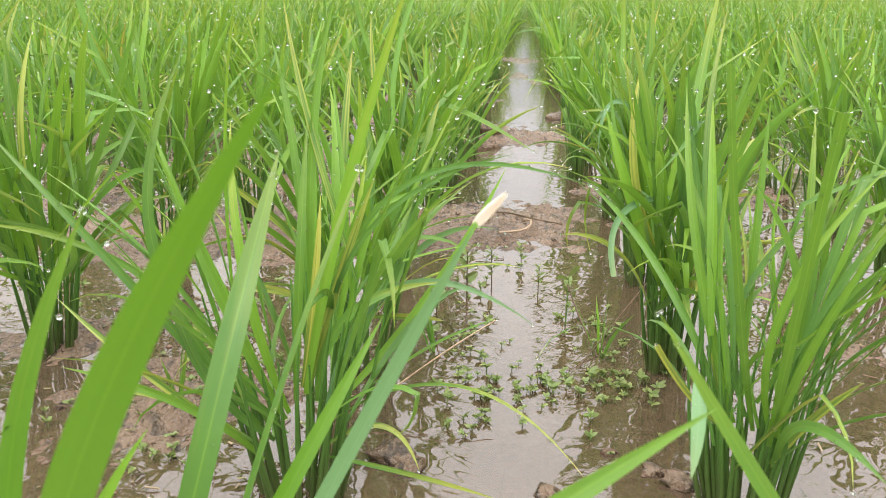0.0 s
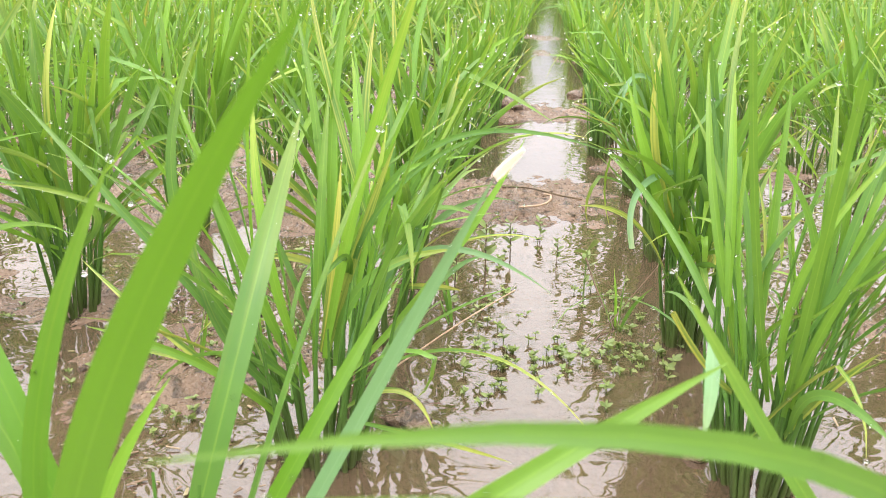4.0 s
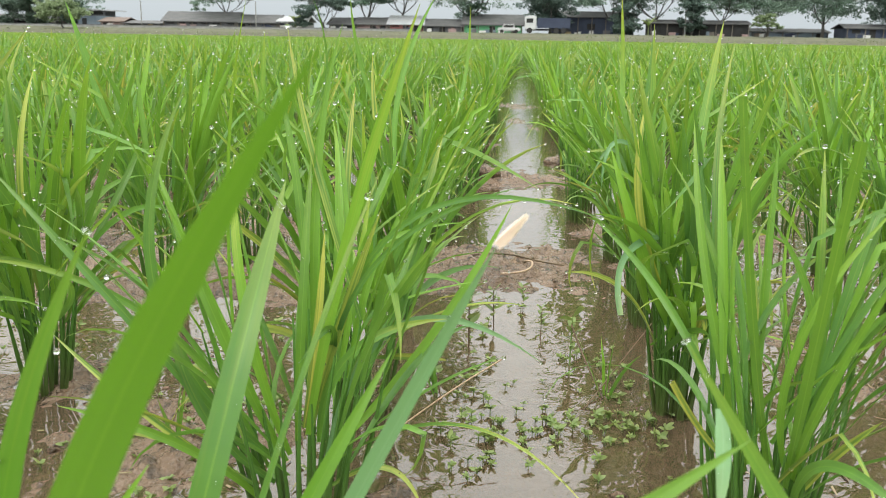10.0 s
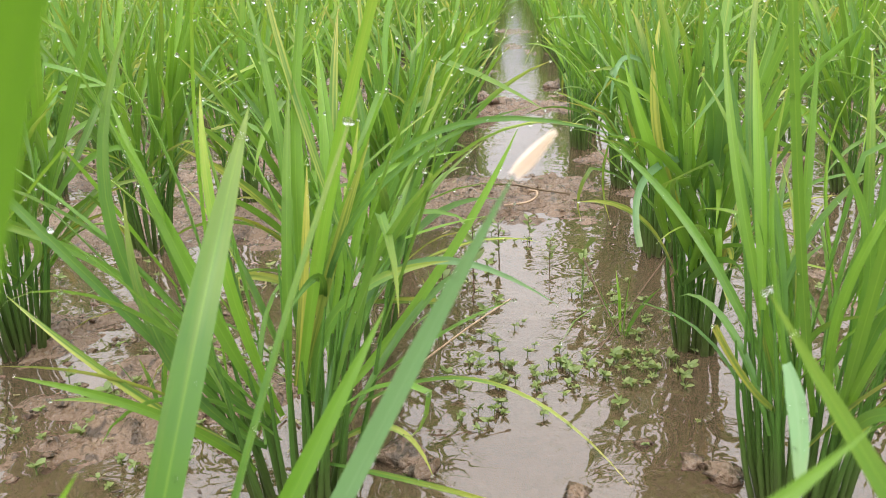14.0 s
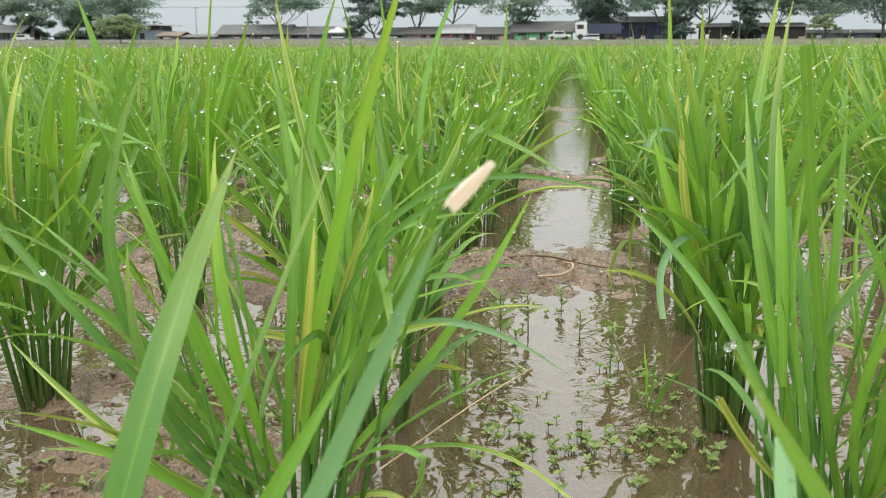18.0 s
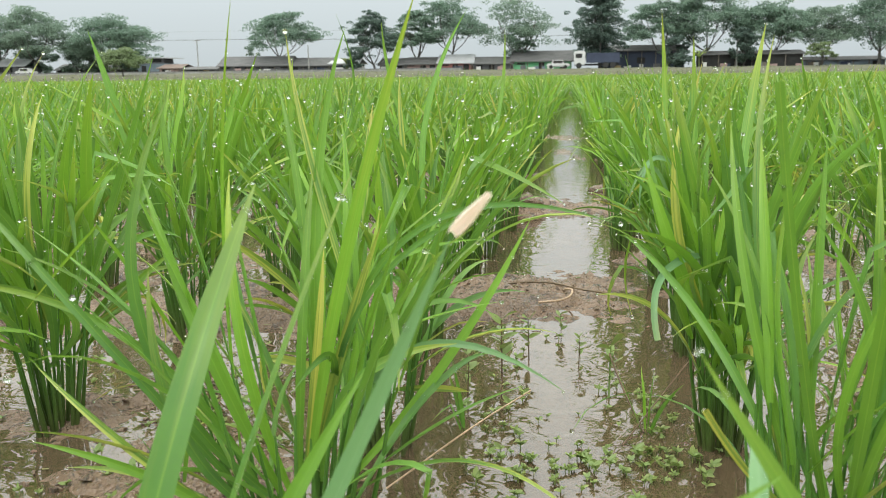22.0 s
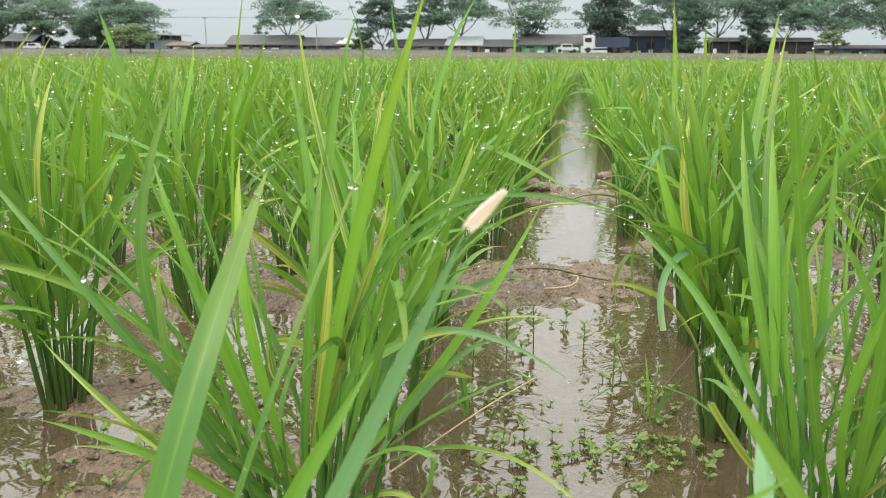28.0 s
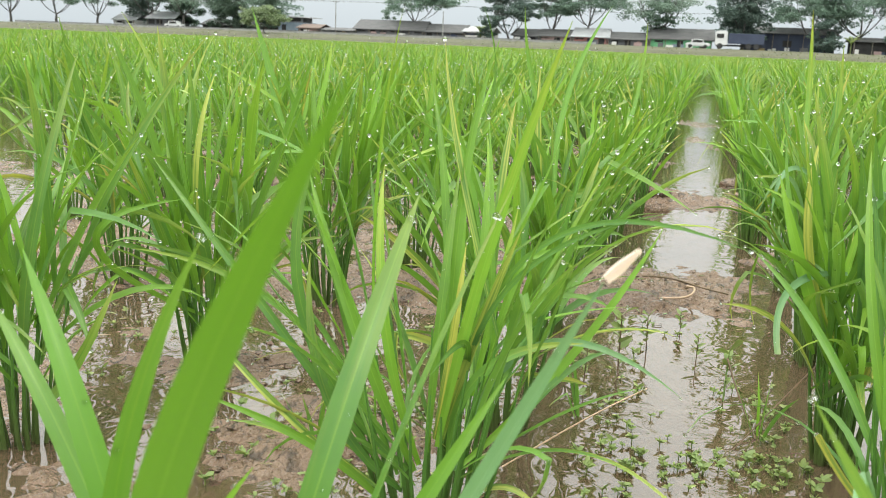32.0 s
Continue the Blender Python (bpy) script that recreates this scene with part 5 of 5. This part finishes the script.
# open shed as a closed box: near-black walls paint the shade inside
house(22.0, 38.5, 2.1, 2.7, M_DARK, M_ROOF, "long dark open shed", 5)
house(40.5, 53.5, 1.0, 1.6, M_WALL_BG, M_ROOF, "low grey-blue sheds behind a small tree", 4, 166)
house(54.5, 63.5, 1.7, 2.4, M_WALL_BL, M_ROOF, "low blue-grey house beside trees", 3)
house(-112.0, -106.0, 2.0, 3.4, M_WALL_DK, M_ROOF_W, "open shed with a pale roof under trees", 3, 166)
house(-121.5, -116.5, 1.5, 2.9, M_WALL_WH, M_ROOF_W, "small pale shed with a white roof under trees", 2, 168)
house(-104.0, -84.0, 1.2, 2.4, M_WALL_DK, M_ROOF, "low dark house under trees", 3, 174)


def wheel(parent, x, y, r):
    bm = bmesh.new()
    bmesh.ops.create_cone(bm, cap_ends=True, segments=20, radius1=r, radius2=r, depth=0.26, matrix=Matrix.Rotation(radians(90), 4, "X"))
    bmesh.ops.bevel(bm, geom=[e for e in bm.edges if len(e.link_faces) == 2 and e.calc_face_angle() > 1], offset=0.05, segments=2, affect="EDGES")
    w = part("wheel", from_bm("wheel", bm, M_RUBBER), parent)
    w.matrix_basis = pose(x, y, r)


def truck(x, y):
    ob = tagged(new("truck"), "white-cabbed lorry with a dark load parked on the road", "truck")
    ob.matrix_basis = pose(x, y, GROUND_Y)
    bm = bmesh.new()
    box_bm(bm, -1.0, 0.9, 0, 2.2, 0.55, 2.85)
    bmesh.ops.bevel(bm, geom=bm.edges[:], offset=0.14, segments=2, affect="EDGES")
    part("cab", from_bm("cab", bm, M_WHITE), ob)
    part("window", box_mesh("window", (-0.75, 0.35, -0.03, 0.02, 1.7, 2.4), M_DARK), ob)
    part("load_bed", box_mesh("load_bed", (1.05, 6.5, 0.05, 2.2, 0.9, 2.5), M_WALL_BL), ob)
    part("chassis", box_mesh("chassis", (-0.9, 6.4, 0.4, 1.8, 0.45, 0.75), M_RUBBER), ob)
    for wx in (-0.2, 4.2, 5.4):
        wheel(ob, wx, 0.1, 0.48)


truck(1.6, 154)


def car(x, y, mat, label):
    ob = tagged(new("car"), label, "car")
    ob.matrix_basis = pose(x, y, GROUND_Y)
    bm = bmesh.new()
    box_bm(bm, -1.9, 1.9, 0, 1.6, 0.3, 0.85)
    bmesh.ops.bevel(bm, geom=bm.edges[:], offset=0.15, segments=2, affect="EDGES")
    part("body", from_bm("body", bm, mat), ob)
    bm = bmesh.new()
    box_bm(bm, -1.2, 1.0, 0.1, 1.5, 0.8, 1.4)
    for v in bm.verts:
        if v.co.z > 1:
            v.co.x *= 0.75
    part("cabin", from_bm("cabin", bm, mat), ob)
    part("window", box_mesh("window", (-0.8, 0.7, 0.06, 0.09, 0.9, 1.28), M_DARK), ob)
    for wx in (-1.2, 1.2):
        wheel(ob, wx, 0.1, 0.32)


def roadside_wall(x0, x1, y):
    """A low rendered wall in lengths, with a coping."""
    ob = tagged(new("roadside_wall"), "low grey concrete wall along the far road", "wall")
    ob.matrix_basis = pose(x0, y, float(np.interp(y, (136, 150, 160), (0.95, 1.38, 1.44))))
    n = int((x1 - x0) / 6)
    me, cope = box_mesh("wall_length", (0, 5.97, 0, 0.16, -0.4, 0.34), M_POLE), box_mesh("coping", (0, 5.97, -0.04, 0.20, 0.342, 0.42), M_WALL_DK)
    for i in range(n):
        part("wall_length", me, ob).matrix_basis = pose(6 * i, 0, 0)
        part("coping", cope, ob).matrix_basis = pose(6 * i, 0, 0)


roadside_wall(-132.0, -18.0, 151.0)
car(-100.5, 157, M_WHITE, "white car parked under the trees")
car(-2.0, 153, M_WHITE, "white car parked in front of the green building")


def utility_pole(x, y, h, arm):
    ob = tagged(new("utility_pole"), "thin grey utility pole beside the road", "utility pole")
    tv, tq = tubes(np.array([[0, 0, -0.3]]), np.array([[0, 0, h]]), np.array([0.13]), np.array([0.08]), 3, 8)
    part("pole", mesh_arrays("pole", tv, tq, M_POLE), ob)
    if arm:
        part("crossarm", box_mesh("crossarm", (-0.6, 0.6, -0.06, 0.06, h - 0.25, h - 0.1), M_POLE), ob)
    ob.matrix_basis = pose(x, y, GROUND_Y)


utility_pole(-67.7, 160, 6.1, True)
utility_pole(-46.2, 158, 4.7, False)
utility_pole(27.5, 158, 6.2, False)
for up in (0.45, 2.0):
    bent_stalk("power_line", [(-170, 161, 7.4 + up), (-120, 161, 6.7 + up), (-67.7, 161, 7.0 + up), (-20, 161, 6.5 + up), (27.5, 161, 7.1 + up), (120, 161, 6.8 + up)], 0.014, M_POLE, "thin power line along the road", "cable")
bent_stalk("power_line", [(-170, 160, 7.9), (-120, 160, 7.1), (-67.7, 160, 7.5), (-20, 160, 6.9), (27.5, 160, 7.5), (120, 160, 7.2)], 0.022, M_RUBBER, "thin power line along the road", "cable")


def leaf_cloud(rng, centres, halves, counts, size):
    """Small leaf sprays filling flattened clumps, thicker near their upper shell."""
    k = np.repeat(np.arange(len(centres)), counts)
    n = len(k)
    d = rng.normal(0, 1, (n, 3))
    d /= np.linalg.norm(d, axis=1, keepdims=True)
    d[:, 2] = np.where(rng.uniform(0, 1, n) < 0.35, np.abs(d[:, 2]), d[:, 2])
    p = centres[k] + d * (rng.uniform(0.1, 1, n) ** 0.45)[:, None] * halves[k]
    a = rng.normal(0, 1, (n, 3)) * np.array((1, 1, 0.45))
    a /= np.linalg.norm(a, axis=1, keepdims=True)
    b = np.cross(a, rng.normal(0, 1, (n, 3)) * np.array((0.5, 0.5, 1)))
    b /= np.linalg.norm(b, axis=1, keepdims=True)
    s = rng.uniform(0.5, 1.2, n)[:, None] * size
    return np.stack([p - a * s - b * s * 0.4, p + a * s * 0.3 - b * s * 0.6, p + a * s + b * s * 0.4, p - a * s * 0.3 + b * s * 0.6], 1)


def tree(x, y, height, wide, crown_low, mat, seed, label, clumps=44, form="umbrella", dense=1.0, lean=0.0, trunk=None):
    """A trunk that forks low, crooked limbs out to the rim, twigs, and flat clumps of leaves in layers."""
    rng = np.random.default_rng(seed)
    ob = tagged(new("tree"), label, "tree", "trees along the far road")
    r0, R, up = trunk or 0.016 * height + 0.05, wide / 2, height - crown_low
    parts_v, parts_q, o = [], [], 0

    def limb(a, b, ra, rb, sway):
        nonlocal o
        tv, tq = tubes(np.array([a]), np.array([b]), np.array([ra]), np.array([rb]), 7, 6, np.array([sway]))
        parts_v.append(tv.reshape(-1, 3))
        parts_q.append(tq + o)
        o += tv.size // 3
    foot = np.array((0.0, 0.0, -0.4))
    fork = np.array((lean * 0.5, 0.0, crown_low * rng.uniform(0.55, 0.8)))
    tv, tq = tubes(foot[None], fork[None], np.array([r0 * 1.35]), np.array([r0 * 0.9]), 7, 8, rng.normal(0, 0.12, (1, 3)) * np.array((1, 1, 0)))
    part("trunk", mesh_arrays("trunk", tv, tq, M_BARK), ob)
    mains = []
    arms = 5 if form == "umbrella" else 4
    for i in range(arms):
        ang = i * 2 * math.pi / arms + rng.uniform(-0.5, 0.5)
        far = R * rng.uniform(0.45, 0.68) * (1 if form == "umbrella" else 0.5)
        end = np.array((lean + far * math.cos(ang), far * math.sin(ang), crown_low + up * rng.uniform(0.35, 0.6)))
        sway = (end - fork) * np.array((0.12, 0.12, -0.12)) + rng.normal(0, 0.2, 3)
        limb(fork, end, r0 * rng.uniform(0.5, 0.75), r0 * 0.22, sway)
        mains.append((end, sway))
    c, h, cnt = [], [], []
    for i in range(clumps):
        ang = i * 2.39996 + rng.uniform(-0.35, 0.35)
        rho = math.sqrt((i + 0.5) / clumps) * rng.uniform(0.92, 1.06)
        lump = 1 + 0.07 * math.sin(ang * 2 + seed) + 0.06 * math.sin(ang * 5 + seed * 2)
        if form == "umbrella":
            dome = max(0.0, 1 - min(rho, 1.0) ** 2.3) ** 0.75
            z = crown_low + up * (0.16 + 0.80 * dome * lump)
            if i % 5 in (1, 3):
                z -= up * rng.uniform(0.12, 0.62) * dome
            rho *= 0.86
        else:
            t = rng.uniform(0, 1)
            z = crown_low + up * (0.06 + 0.88 * t)
            rho = min(rho, 1.0) * (0.92 * math.sqrt(max(0.05, 1 - abs(2 * t - 0.85) ** 2.2 * 0.75)) * lump) * rng.uniform(0.75, 1.0)
        p = np.array((lean + rho * R * math.cos(ang), rho * R * 0.85 * math.sin(ang), z))
        sz = min(wide, 14.0) * rng.uniform(0.10, 0.16)
        flat = rng.uniform(0.28, 0.42) if form == "umbrella" else rng.uniform(0.6, 0.85)
        c.append(p)
        h.append((sz, sz, sz * flat))
        cnt.append(int(150 * dense * (0.5 + 0.5 * sz)))
        end, sway = min(mains, key=lambda m: float(np.linalg.norm(m[0] - p)))
        u = rng.uniform(0.45, 0.95)
        limb(fork + (end - fork) * u + sway * math.sin(u * math.pi), p, r0 * rng.uniform(0.13, 0.22), r0 * 0.05, (p - end) * np.array((0.1, 0.1, -0.14)) + rng.normal(0, 0.12, 3))
        for _ in range(2):
            q = p + rng.normal(0, 1, 3) * np.array((sz * 0.9, sz * 0.9, sz * 0.3))
            c.append(q)
            h.append((sz * 0.55, sz * 0.55, sz * 0.25))
            cnt.append(int(48 * dense))
    part("branchwork", mesh_arrays("branchwork", np.concatenate(parts_v), np.concatenate(parts_q), M_BARK), ob)
    cv = leaf_cloud(rng, np.array(c), np.array(h), np.array(cnt), 0.19)
    part("crown", mesh_arrays("crown", cv.reshape(-1, 3), np.arange(len(cv) * 4).reshape(-1, 4), mat, None, False), ob)
    ob.matrix_basis = pose(x, y, GROUND_Y)
    return ob


UMB = "spreading umbrella-shaped tree with an open flat crown"
DEN = "dense dark green roadside tree"
BUSHY = "bushy grey-green tree behind the sheds"
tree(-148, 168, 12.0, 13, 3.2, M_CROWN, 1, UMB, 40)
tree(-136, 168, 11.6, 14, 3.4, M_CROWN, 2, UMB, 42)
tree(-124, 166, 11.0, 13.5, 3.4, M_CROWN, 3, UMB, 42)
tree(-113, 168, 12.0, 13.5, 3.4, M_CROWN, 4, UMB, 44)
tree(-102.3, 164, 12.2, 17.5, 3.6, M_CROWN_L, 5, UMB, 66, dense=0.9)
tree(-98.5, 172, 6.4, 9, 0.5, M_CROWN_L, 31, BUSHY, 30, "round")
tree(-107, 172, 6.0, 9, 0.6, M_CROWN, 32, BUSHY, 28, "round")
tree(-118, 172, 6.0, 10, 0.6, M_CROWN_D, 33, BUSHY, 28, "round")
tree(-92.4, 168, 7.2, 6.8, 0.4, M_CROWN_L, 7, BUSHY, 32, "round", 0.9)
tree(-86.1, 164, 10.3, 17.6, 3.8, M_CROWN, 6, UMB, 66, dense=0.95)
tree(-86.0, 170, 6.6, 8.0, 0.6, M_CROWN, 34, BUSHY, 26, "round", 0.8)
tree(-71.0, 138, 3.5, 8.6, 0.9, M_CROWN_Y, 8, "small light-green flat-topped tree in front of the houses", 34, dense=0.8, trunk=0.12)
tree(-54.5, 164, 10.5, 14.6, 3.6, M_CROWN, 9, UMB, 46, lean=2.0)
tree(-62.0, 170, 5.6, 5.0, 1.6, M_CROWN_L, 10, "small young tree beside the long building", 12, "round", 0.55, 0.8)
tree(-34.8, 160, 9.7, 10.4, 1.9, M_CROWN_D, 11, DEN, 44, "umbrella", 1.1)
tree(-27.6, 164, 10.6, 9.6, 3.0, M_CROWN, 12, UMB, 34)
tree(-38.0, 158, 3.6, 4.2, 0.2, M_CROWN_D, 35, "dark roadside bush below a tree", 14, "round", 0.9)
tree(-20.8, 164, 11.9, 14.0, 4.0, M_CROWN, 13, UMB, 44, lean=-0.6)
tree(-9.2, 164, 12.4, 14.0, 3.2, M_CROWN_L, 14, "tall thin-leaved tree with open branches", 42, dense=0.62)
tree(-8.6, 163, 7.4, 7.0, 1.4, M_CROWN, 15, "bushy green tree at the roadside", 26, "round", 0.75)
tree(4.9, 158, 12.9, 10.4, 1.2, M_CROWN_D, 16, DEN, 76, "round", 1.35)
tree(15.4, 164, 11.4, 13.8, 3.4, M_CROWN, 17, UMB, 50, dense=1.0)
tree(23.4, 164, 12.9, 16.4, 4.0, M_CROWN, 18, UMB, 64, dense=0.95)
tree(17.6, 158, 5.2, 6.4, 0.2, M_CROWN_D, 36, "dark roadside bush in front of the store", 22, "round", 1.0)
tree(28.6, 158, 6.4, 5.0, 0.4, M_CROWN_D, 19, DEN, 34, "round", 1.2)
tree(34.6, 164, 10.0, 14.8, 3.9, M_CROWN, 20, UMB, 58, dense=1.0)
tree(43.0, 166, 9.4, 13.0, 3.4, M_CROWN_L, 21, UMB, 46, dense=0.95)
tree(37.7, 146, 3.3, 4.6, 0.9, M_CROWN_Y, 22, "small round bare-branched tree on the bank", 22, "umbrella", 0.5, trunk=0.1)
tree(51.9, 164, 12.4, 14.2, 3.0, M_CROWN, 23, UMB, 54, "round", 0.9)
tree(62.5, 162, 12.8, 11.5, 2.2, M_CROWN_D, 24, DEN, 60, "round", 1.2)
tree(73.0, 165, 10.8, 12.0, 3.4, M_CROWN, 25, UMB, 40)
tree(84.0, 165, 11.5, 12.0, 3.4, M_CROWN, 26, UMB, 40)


def banana_plant(x, y, tall, seed):
    rng = np.random.default_rng(seed)
    ob = tagged(new("banana_plant"), "pale green banana plant with drooping leaves by the road", "banana plant")
    tv, tq = tubes(np.array([[0, 0, -0.2]]), np.array([[0, 0, tall * 0.45]]), np.array([0.12]), np.array([0.08]), 3, 8)
    part("stem", mesh_arrays("stem", tv, tq, M_BANK_GRASS), ob)
    az = np.arange(9) * 0.72
    v, uv, _, _ = blades(rng, np.tile((0, 0, tall * 0.42), (9, 1)), az, rng.uniform(0.5, 0.75, 9) * tall, rng.uniform(0.15, 0.6, 9), rng.uniform(0.9, 1.9, 9), rng.uniform(0.28, 0.4, 9), 7, 3, 0.3)
    for i in range(9):
        part("leaf", mesh_arrays("leaf", v[i], grid_quads(1, 8, 3), M_WEED, uv[i]), ob)
    ob.matrix_basis = pose(x, y, GROUND_Y)


banana_plant(-39.0, 157, 3.0, 3)
banana_plant(21.0, 155, 3.2, 4)
